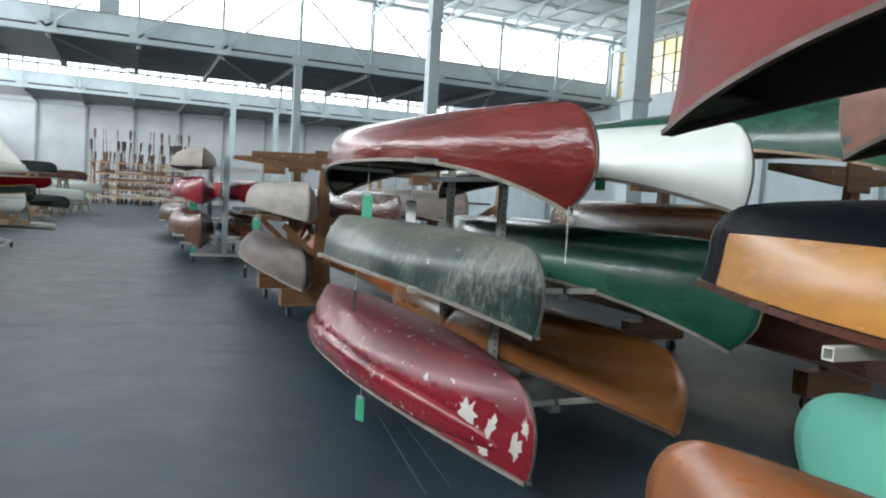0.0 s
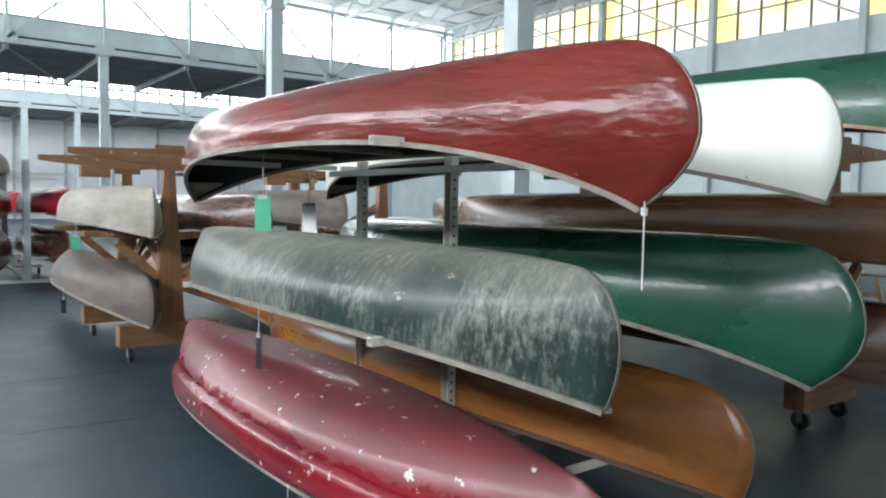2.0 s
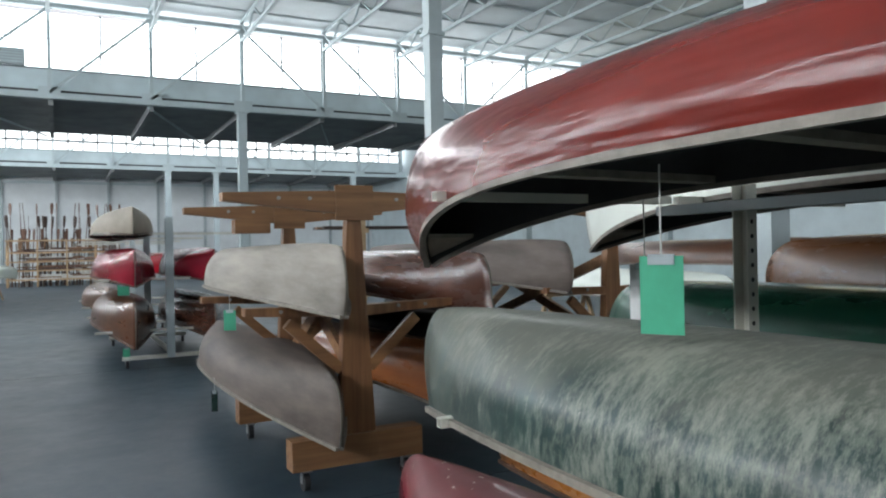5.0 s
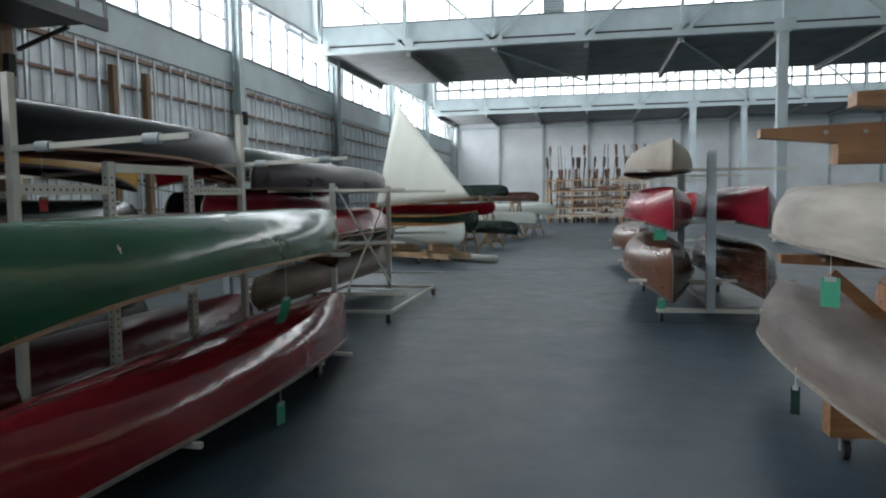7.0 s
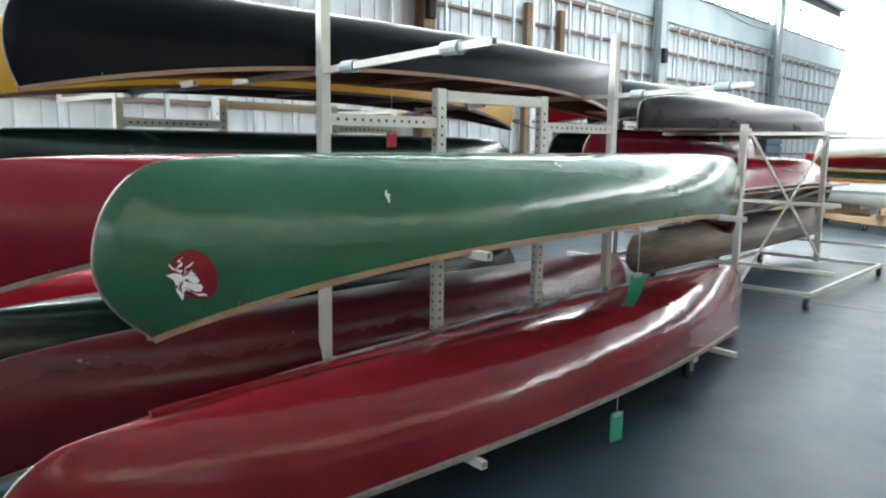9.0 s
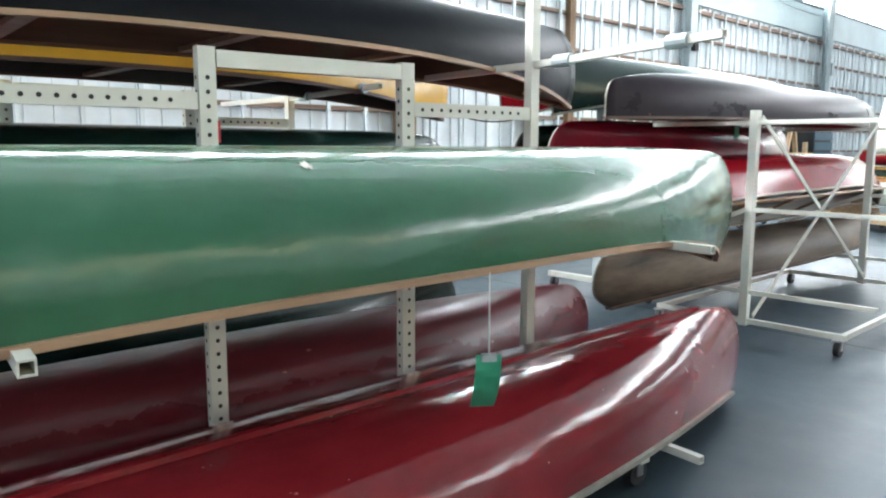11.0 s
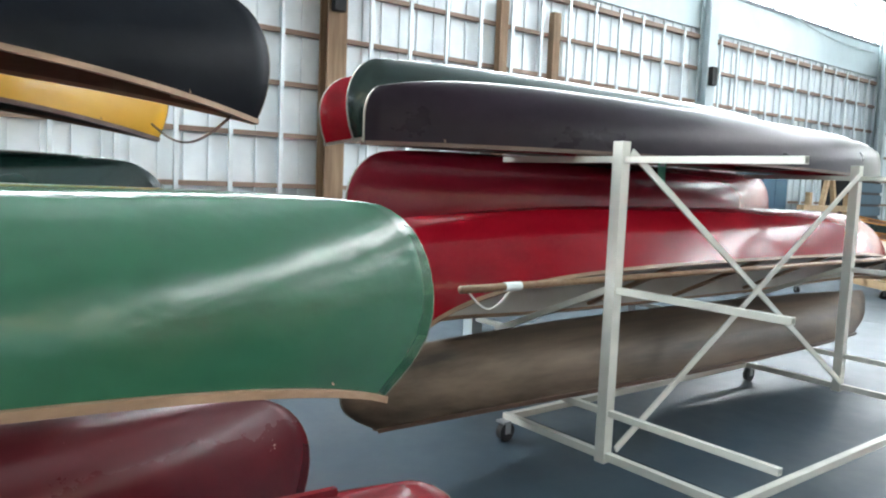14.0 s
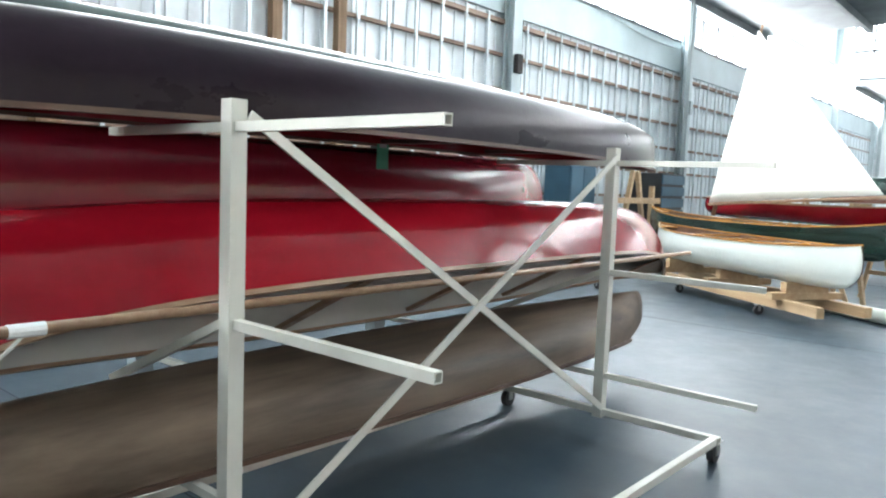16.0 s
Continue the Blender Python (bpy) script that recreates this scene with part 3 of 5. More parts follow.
YGLASS = mat("yellowed_glass", yellow)
solid("wall_right", box(B(), WALL_R, WALL_BACK, 0, WALL_R + 0.3, WALL_FAR, 6.9), PANEL, "pale blue painted side wall", "wall")
solid("wall_right_top", box(B(), WALL_R, WALL_BACK, 9.5, WALL_R + 0.3, WALL_FAR, ROOF), PANEL, "pale wall band over the yellowed windows", "wall")
for k in range(9):
    a, b = WALL_BACK + 4.8 * k, WALL_BACK + 4.8 * (k + 1)
    w_ = thing("window_%d" % (51 + k), "steel window with yellowed panes", "window", pose(WALL_R + 0.1, a, 0), "yellowed side windows", "structure")
    for j in range(6):
        for i in range(3):
            pn = part("pane", box(B(), 0.0, j * 0.8 + 0.03, 6.93 + i * 0.86, 0.006, j * 0.8 + 0.77, 6.93 + i * 0.86 + 0.8), YGLASS, w_)
            pn.visible_shadow = False
        part("mullion", box(B(), -0.04, j * 0.8 - 0.03, 6.9, 0.04, j * 0.8 + 0.03, 9.5), FRAMEM, w_)
    for i in range(3):
        part("transom", box(B(), -0.035, 0.03, 6.9 + i * 0.86 - 0.02, 0.035, 4.77, 6.9 + i * 0.86 + 0.02), FRAMEM, w_)
    solid("wall_post", box(B(), WALL_R - 0.2, a - 0.1, 0, WALL_R - 0.003, a + 0.1, 9.8), STEEL, "pale steel post on the side wall", "post")
    bm = beam(B(), (WALL_R - 0.1, a + 0.1, 6.95), (WALL_R - 0.1, b - 0.1, 9.4), 0.07, 0.07)
    solid("wall_brace", bm, STEEL, "pale diagonal steel brace at the side windows", "brace")
solid("wall_right_rest", box(B(), WALL_R, 27.2, 6.9, WALL_R + 0.3, WALL_FAR, 9.5), PANEL, "pale upper side wall beyond the girder", "wall")
# back wall, unseen behind the walk's start; its open strip admits the added lamp
solid("wall_back", box(B(), WALL_L, WALL_BACK - 0.3, 0, WALL_R, WALL_BACK, 7.0), WALLW, "plain white end wall", "wall")
solid("wall_back_top", box(B(), WALL_L, WALL_BACK - 0.3, 9.5, WALL_R, WALL_BACK, ROOF), WALLW, "plain white band of the end wall", "wall")


# ---- racks ----
def caster(parent, x, y, z=0.0, r=0.055):
    c = part("caster", box(B(), x - 0.035, y - 0.045, z + r * 2, x + 0.035, y + 0.045, z + r * 2 + 0.012), ZINC, parent)
    for s in (-1, 1):
        part("fork", box(B(), x + s * 0.024 - 0.003, y - 0.02, z + r * 0.8, x + s * 0.024 + 0.003, y + 0.02, z + r * 2), ZINC, c)
    part("wheel", rod(B(), (x - 0.019, y, z + r), (x + 0.019, y, z + r), r, 18), RUBBER, c, "black rubber wheel")


def holes(parent, spots, side):
    """Rows of dark bolt holes on one face."""
    bm = B()
    for x, y, z in spots:
        n, r = 8, 0.0085
        ring = []
        for k in range(n):
            c, s = r * math.cos(k * math.pi / 4), r * math.sin(k * math.pi / 4)
            ring.append(bm.verts.new((x, y + c, z + s) if side == "x" else (x + c, y, z + s)))
        bm.faces.new(ring)
    part("perforation", bm, HOLE, parent)["kind"] = "stuff"


def perforated_post(parent, x, y, z0, z1, face=1, w=0.062):
    bm = box(B(), x - 0.004, y - w / 2, z0, x + 0.0, y + w / 2, z1)
    box(bm, x - 0.05, y - w / 2, z0, x - 0.004, y - w / 2 + 0.004, z1)
    box(bm, x - 0.05, y + w / 2 - 0.004, z0, x - 0.004, y + w / 2, z1)
    part("slotted_post", bm, RACKW, parent)
    n = int((z1 - z0 - 0.04) / 0.05)
    holes(parent, [(x + 0.0015, y, z0 + 0.03 + 0.05 * k) for k in range(n)], "x")
    holes(parent, [(x - 0.027, y - w / 2 - 0.0015, z0 + 0.03 + 0.05 * k) for k in range(n)], "y")


def slotted_bar(parent, x, y0, y1, z):
    part("slotted_bar", box(B(), x - 0.02, y0, z - 0.03, x + 0.006, y1, z + 0.03), RACKW, parent)
    n = int((y1 - y0 - 0.04) / 0.05)
    holes(parent, [(x + 0.0075, y0 + 0.04 + 0.05 * k, z) for k in range(n)], "x")


def arm(parent, x, y, z, x1, z1=None, w=0.032, pads=()):
    a = part("arm", tube(B(), (x, y, z), (x1, y, z if z1 is None else z1), w), RACKW, parent)
    for f in pads:
        xx, zz = x + (x1 - x) * f, z + ((z if z1 is None else z1) - z) * f
        part("pad", rod(B(), (xx - 0.05, y, zz), (xx + 0.05, y, zz), 0.03, 12), STEEL_DK, a, "grey foam pad")


def long_rack(x, y, turn, length, tiers, reach, tall=2.27, label="cream steel canoe rack with slotted posts and square tube arms"):
    """x, y: the foot of its near post; the rack runs on from there, turned by some degrees."""
    r = thing("canoe_rack", label, "rack", pose(x, y, 0, 0, 0, turn), "canoe racks")
    for k in (0, length):
        part("post", box(B(), -0.025, k - 0.025, 0.16, 0.025, k + 0.025, tall), RACKW, r)
        part("base_beam", box(B(), -0.75, k - 0.03, 0.11, 0.75, k + 0.03, 0.158), RACKW, r)
        for s in (-0.7, 0.7):
            caster(r, s, k)
    part("base_rail", box(B(), -0.025, 0.04, 0.161, 0.025, length - 0.04, 0.21), RACKW, r)
    y1, y2 = 0.75, length - 0.73
    for k in (y1, y2):
        perforated_post(r, 0.025, k, 0.212, 1.8)
    part("top_bar", box(B(), -0.02, y1 + 0.035, 1.73, 0.027, y2 - 0.035, 1.79), RACKW, r)
    slotted_bar(r, 0.015, 0.03, y1 - 0.035, 1.61)
    slotted_bar(r, 0.015, y2 + 0.035, length - 0.03, 1.61)
    for k, e in zip((0, length), reach):
        for z in tiers:
            arm(r, 0.025, k, z, e, z + (0.03 if z > 1.5 else 0.0), pads=(0.18, 0.8) if z > 1.5 else ())
            arm(r, -0.025, k, z, -1.0, z)
    return r


long_rack(-1.02, 5.79, -6.3, 2.33, (0.22, 1.065, 1.84), (1.2, 1.02))
long_rack(-2.95, 5.6, 0.0, 2.5, (0.22, 1.05, 1.78), (1.02, 1.02), 2.0)


def cross_rack(x, ya, yb, h):
    r = thing("cross_braced_rack", "cream steel rack with crossed braces, empty arms and casters", "rack", pose(0, 0, 0), "canoe racks")
    for y in (ya, yb):
        part("post", box(B(), x - 0.03, y - 0.03, 0.1, x + 0.03, y + 0.03, h), RACKW, r)
        for s in (-1, 1):
            part("base_beam", tube(B(), (x + s * 0.03, y, 0.135), (x + s * 0.74, y, 0.135), 0.038), RACKW, r)
            caster(r, x + s * 0.7, y - 0.03 if y == ya else y + 0.03)
            for z in (h - 0.09, 0.99, 0.36):
                e = 0.92 if s > 0 else 0.85
                arm(r, x + s * 0.03, y, z, x + s * e, 0.63 if s < 0 and 0.9 < z < 1.1 else z, 0.032)
    for s in (-1, 1):
        part("base_rail", beam(B(), (x + s * 0.715, ya + 0.025, 0.135), (x + s * 0.715, yb - 0.025, 0.135), 0.038, 0.038), RACKW, r)
    part("brace", beam(B(), (x + 0.036, ya + 0.035, h - 0.05), (x + 0.036, yb - 0.035, 0.17), 0.01, 0.036), RACKW, r)
    part("brace", beam(B(), (x + 0.05, ya + 0.035, 0.17), (x + 0.05, yb - 0.035, h - 0.05), 0.01, 0.036), RACKW, r)
    return r


cross_rack(-0.9, 10.83, 13.43, 1.73)

# right side: slotted rack with six canoes
def slotted_rack(x, ya, yb, near, far, tiers, top, reach=(1.05, 1.05, 1.05)):
    r = thing("slotted_rack", "cream slotted-angle canoe rack with square tube arms", "rack", pose(0, 0, 0), "canoe racks")
    for y in (ya, yb):
        perforated_post(r, x, y, 0.16, top)
        part("base_beam", box(B(), x - 0.85, y - 0.03, 0.11, x + 0.85, y + 0.03, 0.158), RACKW, r)
        for s in (-0.8, 0.8):
            caster(r, x + s, y)
    for y in (near, far):
        for z, e in zip(tiers, reach):
            arm(r, x - 0.02, y, z, x - e, z)
            arm(r, x + 0.02, y, z, x + e, z)
    for z in tiers:
        part("long_rail", box(B(), x - 0.06, near - 0.03, z - 0.06, x + 0.01, far + 0.03, z - 0.024), STEEL_DK, r)
    return r


slotted_rack(4.42, 1.36, 2.3, 0.5, 2.66, (0.24, 0.95, 1.69), 1.72)
slotted_rack(4.42, -4.4, -3.6, -5.4, -2.24, (0.4, 1.18, 1.95), 2.0, (0.7, 1.07, 0.75))


def wood_rack(x, ya, yb, foot=0.62):
    r = thing("timber_rack", "oiled timber canoe rack with braced posts, arms and casters", "rack", pose(0, 0, 0), "canoe racks")
    for y in (ya, yb):
        bm = B()
        vs = [bm.verts.new(p) for p in ((x - 0.125, y - 0.04, 0.33), (x + 0.125, y - 0.04, 0.33), (x + 0.035, y - 0.04, 1.95), (x - 0.035, y - 0.04, 1.95),
                                        (x - 0.125, y + 0.04, 0.33), (x + 0.125, y + 0.04, 0.33), (x + 0.035, y + 0.04, 1.95), (x - 0.035, y + 0.04, 1.95))]
        for f in ((0, 1, 2, 3), (7, 6, 5, 4), (0, 3, 7, 4), (1, 5, 6, 2), (0, 4, 5, 1), (3, 2, 6, 7)):
            bm.faces.new([vs[i] for i in f])
        part("post", bm, RACKWOOD, r)
        part("foot", box(B(), x - foot, y - 0.07, 0.14, x + foot, y + 0.07, 0.33), RACKARM, r)
        for s in (0.1 - foot, foot - 0.1):
            caster(r, x + s, y, 0, 0.06)
        for z, e, t in ((1.84, 0.84, 0.075), (1.13, 0.72, 0.035)):
            for s in (-1, 1):
                bm = B()
                tip = x + s * e
                vs = [bm.verts.new(p) for p in ((x + s * 0.07, y - 0.05, z - t), (tip, y - 0.05, z), (tip, y - 0.05, z + 0.05), (x + s * 0.07, y - 0.05, z + t),
                                                (x + s * 0.07, y + 0.05, z - t), (tip, y + 0.05, z), (tip, y + 0.05, z + 0.05), (x + s * 0.07, y + 0.05, z + t))]
                for f in ((0, 1, 2, 3), (7, 6, 5, 4), (0, 3, 7, 4), (1, 5, 6, 2), (0, 4, 5, 1), (3, 2, 6, 7)):
                    bm.faces.new([vs[i] for i in f])
                a = part("arm", bm, RACKARM if t > 0.05 else RACKWOOD, r)
                for q in (0.3, 0.5):
                    part("bolt", rod(B(), (x + s * q, y - 0.062, z + 0.02), (x + s * q, y - 0.05, z + 0.02), 0.012, 8), ZINC, a)
        part("cheek", box(B(), x - 0.13, y - 0.062, 1.72, x + 0.13, y - 0.041, 1.95), RACKARM, r)
        for s in (-1, 1):
            part("strut", beam(B(), (x + s * 0.1, y, 0.75), (x + s * 0.45, y, 1.07), 0.05, 0.07), RACKARM, r)
    part("long_rail", box(B(), x - 0.05, ya + 0.04, 0.5, x + 0.05, yb - 0.04, 0.62), RACKARM, r)
    for s in (-1, 1):
        part("long_brace", beam(B(), (x + s * 0.03, ya + 0.06, 0.66 if s > 0 else 1.4), (x + s * 0.03, yb - 0.06, 1.4 if s > 0 else 0.66), 0.04, 0.09), RACKARM, r)
    part("fairing", box(B(), x - 0.48, yb - 0.2, 1.68, x - 0.2, yb - 0.06, 1.79), RACKARM, r)
    return r


wood_rack(4.0, 5.1, 6.62, 0.45)
wood_rack(6.6, 5.6, 8.0)
wood_rack(7.05, 0.62, 2.8, 0.36)


def post_rack(x, ya, yb, top, tiers=(0.5, 1.2, 1.82)):
    r = thing("tube_rack", "grey steel tube canoe rack on casters", "rack", pose(0, 0, 0), "canoe racks")
    for y in (ya, yb):
        part("post", box(B(), x - 0.05, y - 0.05, 0.12, x + 0.05, y + 0.05, top), STEEL, r)
        part("base_beam", box(B(), x - 0.62, y - 0.035, 0.115, x + 0.62, y + 0.035, 0.165), RACKW, r)
        for s in (-0.56, 0.56):
            caster(r, x + s, y)
        for z in tiers:
            for s in (-1, 1):
                arm(r, x + s * 0.05, y, z, x + s * 0.95, z)
    part("base_rail", box(B(), x - 0.03, ya + 0.05, 0.166, x + 0.03, yb - 0.05, 0.21), RACKW, r)
    return r


post_rack(3.64, 11.3, 14.2, 2.05)
post_rack(3.64, 17.0, 19.6, 2.05)
post_rack(-2.64, 11.4, 13.2, 2.1, (0.5, 1.31, 1.85))

# ---- hull paints ----
BARE = plain("bare_white_filler", (0.62, 0.59, 0.54), 0.75, 0, 0.2, 20)
P_GREEN = paint("green_hull_enamel", (0.024, 0.102, 0.052), 0.16, 0.15, 0.08, 0.0, wave=0.36, seed=1, ripple=(1.1, 2.2, 2.2), spec=0.45)
P_MAROON = paint("maroon_hull_enamel", (0.19, 0.012, 0.017), 0.12, 0.1, 0.16, 0.05, (0.42, 0.25, 0.24), 0.0, wave=0.4, seed=2, spec=0.38, ripple=(0.8, 1.8, 1.8), chip_size=14)
P_MAROON2 = paint("dull_maroon_enamel", (0.095, 0.007, 0.012), 0.22, 0.05, 0.15, 0.08, (0.4, 0.2, 0.18), 0.15, (0.15, 0.06, 0.06), wave=0.3, seed=3, spec=0.35, chip_size=14)
P_RED = paint("bright_red_enamel", (0.27, 0.004, 0.012), 0.18, 0.05, 0.12, 0.0, wave=0.14, seed=4, spec=0.24)
P_RED2 = paint("crimson_enamel", (0.21, 0.008, 0.02), 0.24, 0.05, 0.12, 0.0, wave=0.2, seed=5, spec=0.3)
P_BLACK = paint("black_hull_canvas", (0.004, 0.005, 0.008), 0.3, 0.0, 0.2, 0.0, wave=0.12, seed=6, spec=0.06)
P_YELLOW = paint("yellow_hull_enamel", (0.62, 0.33, 0.015), 0.35, 0.3, 0.06, 0.0, wave=0.1, seed=7)
P_DKGREEN = paint("bottle_green_enamel", (0.004, 0.02, 0.015), 0.24, 0.15, 0.2, 0.03, (0.25, 0.3, 0.26), wave=0.15, seed=8)
P_GREYP = paint("purple_grey_enamel", (0.022, 0.013, 0.02), 0.29, 0.0, 0.14, 0.0, wave=0.14, seed=9, spec=0.1)
P_TAN = paint("bare_tan_canvas", (0.14, 0.098, 0.068), 0.6, 0.0, 0.32, 0.0, wave=0.2, seed=10, streak=(0.3, 2.6, 2.6), spec=0.3)
P_RT = paint("oxide_red_hull", (0.165, 0.017, 0.011), 0.2, 0.2, 0.2, 0.0, wave=1.0, seed=11, streak=(0.35, 1.4, 1.4), ripple=(0.3, 2.2, 2.2), spec=0.45)
P_DUSTY = paint("dusty_dark_green", (0.014, 0.04, 0.035), 0.32, 0.1, 0.3, 0.09, (0.33, 0.34, 0.28), 0.68, (0.18, 0.18, 0.145), wave=0.4, seed=12, streak=(2.5, 0.9, 0.5), scrape=0.6, chip_size=15)
P_CRIM = paint("peeling_crimson", (0.22, 0.005, 0.015), 0.22, 0.2, 0.2, 0.19, (0.62, 0.57, 0.52), 0.5, (0.12, 0.062, 0.06), wave=0.5, seed=13, chip_size=17)
P_WHITE = paint("white_hull_enamel", (0.82, 0.86, 0.79), 0.35, 0.3, 0.04, 0.0, wave=0.1, seed=14)
P_GN = paint("deep_green_enamel", (0.008, 0.075, 0.042), 0.28, 0.45, 0.15, 0.0, wave=0.2, seed=15)
P_VARN = wood("varnished_cedar", (0.40, 0.16, 0.035), (0.25, 0.085, 0.02), 0.28, 0.5, 5, 0, 3)
P_ORANGE = wood("orange_varnished_cedar", (0.42, 0.14, 0.04), (0.26, 0.08, 0.025), 0.3, 0.5, 4, 0, 5)
P_HONEY = wood("honey_varnished_pine", (0.58, 0.27, 0.06), (0.44, 0.18, 0.04), 0.25, 0.5, 4, 0, 7)
P_MAHOG = wood("mahogany_varnish", (0.13, 0.045, 0.025), (0.07, 0.025, 0.015), 0.25, 0.5, 4, 0, 9)
P_BROWN = wood("brown_varnish", (0.13, 0.05, 0.022), (0.08, 0.032, 0.015), 0.3, 0.25, 4, 0, 11)
P_BROWN2 = wood("golden_brown_varnish", (0.22, 0.095, 0.042), (0.15, 0.062, 0.027), 0.25, 0.4, 4, 0, 13)
P_GREY = paint("grey_bare_canvas", (0.3, 0.27, 0.235), 0.75, 0.0, 0.2, 0.0, wave=0.1, seed=16, streak=(0.3, 3, 3))
P_TAUPE = paint("taupe_bare_canvas", (0.125, 0.096, 0.08), 0.65, 0.0, 0.32, 0.0, wave=0.2, seed=17, streak=(0.4, 2, 2))
P_MINT = paint("mint_green_enamel", (0.16, 0.50, 0.38), 0.35, 0.2, 0.05, 0.03, (0.15, 0.1, 0.08), wave=0.05, seed=18)
P_OXID = paint("oxblood_hull", (0.2, 0.03, 0.03), 0.6, 0.0, 0.2, 0.0, wave=0.3, seed=19, spec=0.2)
P_RUST = paint("scraped_red_grey_hull", (0.28, 0.10, 0.06), 0.6, 0.1, 0.4, 0.3, (0.10, 0.10, 0.10), wave=0.3, seed=20)
P_LTAN = paint("pale_tan_canvas", (0.30, 0.26, 0.21), 0.7, 0.0, 0.15, 0.0, wave=0.1, seed=21)

# ---- left rack: canoes, keel up ----
LX, LB = -0.28, -1.3
canoe("glossy green canoe lying keel up on rack arms", (LX, 4.36), (LX, 9.22), 1.105, P_GREEN, 0.35, 0.84, 0.24, RAILW, WOODIN, round_=0.26, tuck=0.17, sharp=3.0,
      marks=[(-0.897, 0.27, 0.027, 0.16, -1, 0, P_MAROON), (-0.91, 0.27, 0.022, 0.14, -1, 7, TAGW),
             (-0.61, 0.62, 0.004, 0.05, -1, 2, BARE), (-0.18, 0.86, 0.006, 0.03, -1, 3, BARE)])
canoe("glossy maroon canoe lying keel up on the low arms", (LX, 4.02), (LX, 9.4), 0.26, P_MAROON, 0.36, 0.86, 0.2, RAILC, DARKIN, round_=0.3, tuck=0.05, sharp=4, keel=True)
canoe("dull scratched maroon canoe lying keel up", (LB - 0.12, 4.2), (LB, 9.36), 0.25, P_MAROON2, 0.36, 0.86, 0.2, RAILC, DARKIN, round_=0.3, sharp=4)
canoe("black canvas canoe with a brown gunwale, keel up", (LB - 0.2, 4.52), (LB, 9.14), 1.88, P_BLACK, 0.31, 0.84, 0.18, RAILW, WOODIN, round_=0.2, sharp=2.6)
canoe("red canoe lying keel up on the middle arms", (LB - 0.12, 4.16), (LB, 9.2), 1.09, P_RED2, 0.34, 0.84, 0.24, RAILC, DARKIN, round_=0.3, tuck=0.16, sharp=3)
canoe("yellow canoe with a dark gunwale, keel up", (-2.42, 4.38), (-2.42, 9.1), 1.83, P_YELLOW, 0.30, 0.82, 0.18, RAILD, DARKIN, round_=0.2, sharp=2.6)
canoe("bottle green canoe lying keel up", (-2.42, 4.35), (-2.42, 9.15), 1.1, P_DKGREEN, 0.46, 0.84, 0.24, RAILC, DARKIN, round_=0.3, sharp=3)
canoe("dark green canoe lying keel up on low arms", (-2.42, 4.3), (-2.42, 9.2), 0.25, P_DKGREEN, 0.35, 0.84, 0.2, RAILC, DARKIN, round_=0.3, sharp=4)
canoe("red canoe lying keel up at the rack's back", (-3.45, 4.6), (-3.45, 9.2), 0.25, P_RED, 0.34, 0.84, 0.22, RAILC, DARKIN, round_=0.3)

# ---- cross-braced rack: canoes on its far arms ----
canoe("brown bare-canvas canoe lying keel up, ends scuffed", (-1.42, 9.58), (-1.42, 15.05), 0.43, P_TAN, 0.27, 0.82, 0.13, RAILD, DARKIN, tuck=0.2, round_=0.14, sharp=3, rocker=0.02)
canoe("bright red canoe tipped to show its grey lining", (-1.42, 9.8), (-1.42, 15.5), 0.885, P_RED, 0.5, 0.84, 0.11, RAILW, GREYIN, roll=-27, round_=0.32, tuck=0.22, sharp=9, full=1.2)
canoe("crimson canoe lying keel up behind the red one", (-2.25, 10.06), (-2.25, 14.75), 1.33, P_RED2, 0.36, 0.84, 0.22, RAILC, DARKIN, round_=0.3, sharp=3)
canoe("slim purple-grey canoe lying keel up", (-1.42, 9.66), (-1.42, 15.1), 1.69, P_GREYP, 0.33, 0.74, 0.03, RAILD, P_MAROON, tuck=0.0, round_=0.1, sharp=2.4, rocker=0.1)
canoe("dark green canoe with flaking paint, keel up", (-2.2, 10.02), (-2.2, 14.6), 1.875, P_DKGREEN, 0.34, 0.82, 0.16, RAILC, DARKIN, round_=0.22, sharp=3)
canoe("red canoe lying keel up at the wall side", (-2.95, 10.25), (-2.95, 14.9), 1.875, P_RED, 0.34, 0.84, 0.16, RAILC, DARKIN, round_=0.3)
canoe("black canoe lying keel up at the wall side", (-3.0, 10.5), (-3.0, 14.8), 1.335, P_DKGREEN, 0.34, 0.84, 0.2, RAILC, DARKIN, round_=0.3)
sp = thing("wooden_spar", "long brown wooden spar wrapped in tape", "spar")
part("pole", rod(B(), (-1.0, 9.92, 1.026), (-0.99, 14.9, 1.03), 0.018, 10, 0.014), RAILW, sp, "", True)
part("tape", rod(B(), (-1.0, 10.18, 1.026), (-1.0, 10.28, 1.026), 0.0205, 10), TAGW, sp)
part("rope", sweep(B(), [Vector((-1.0, 9.97 + 0.25 * k / 12, 1.01 - 0.08 * math.sin(math.pi * k / 12))) for k in range(13)], 0.008, 0.008), STRING, sp)

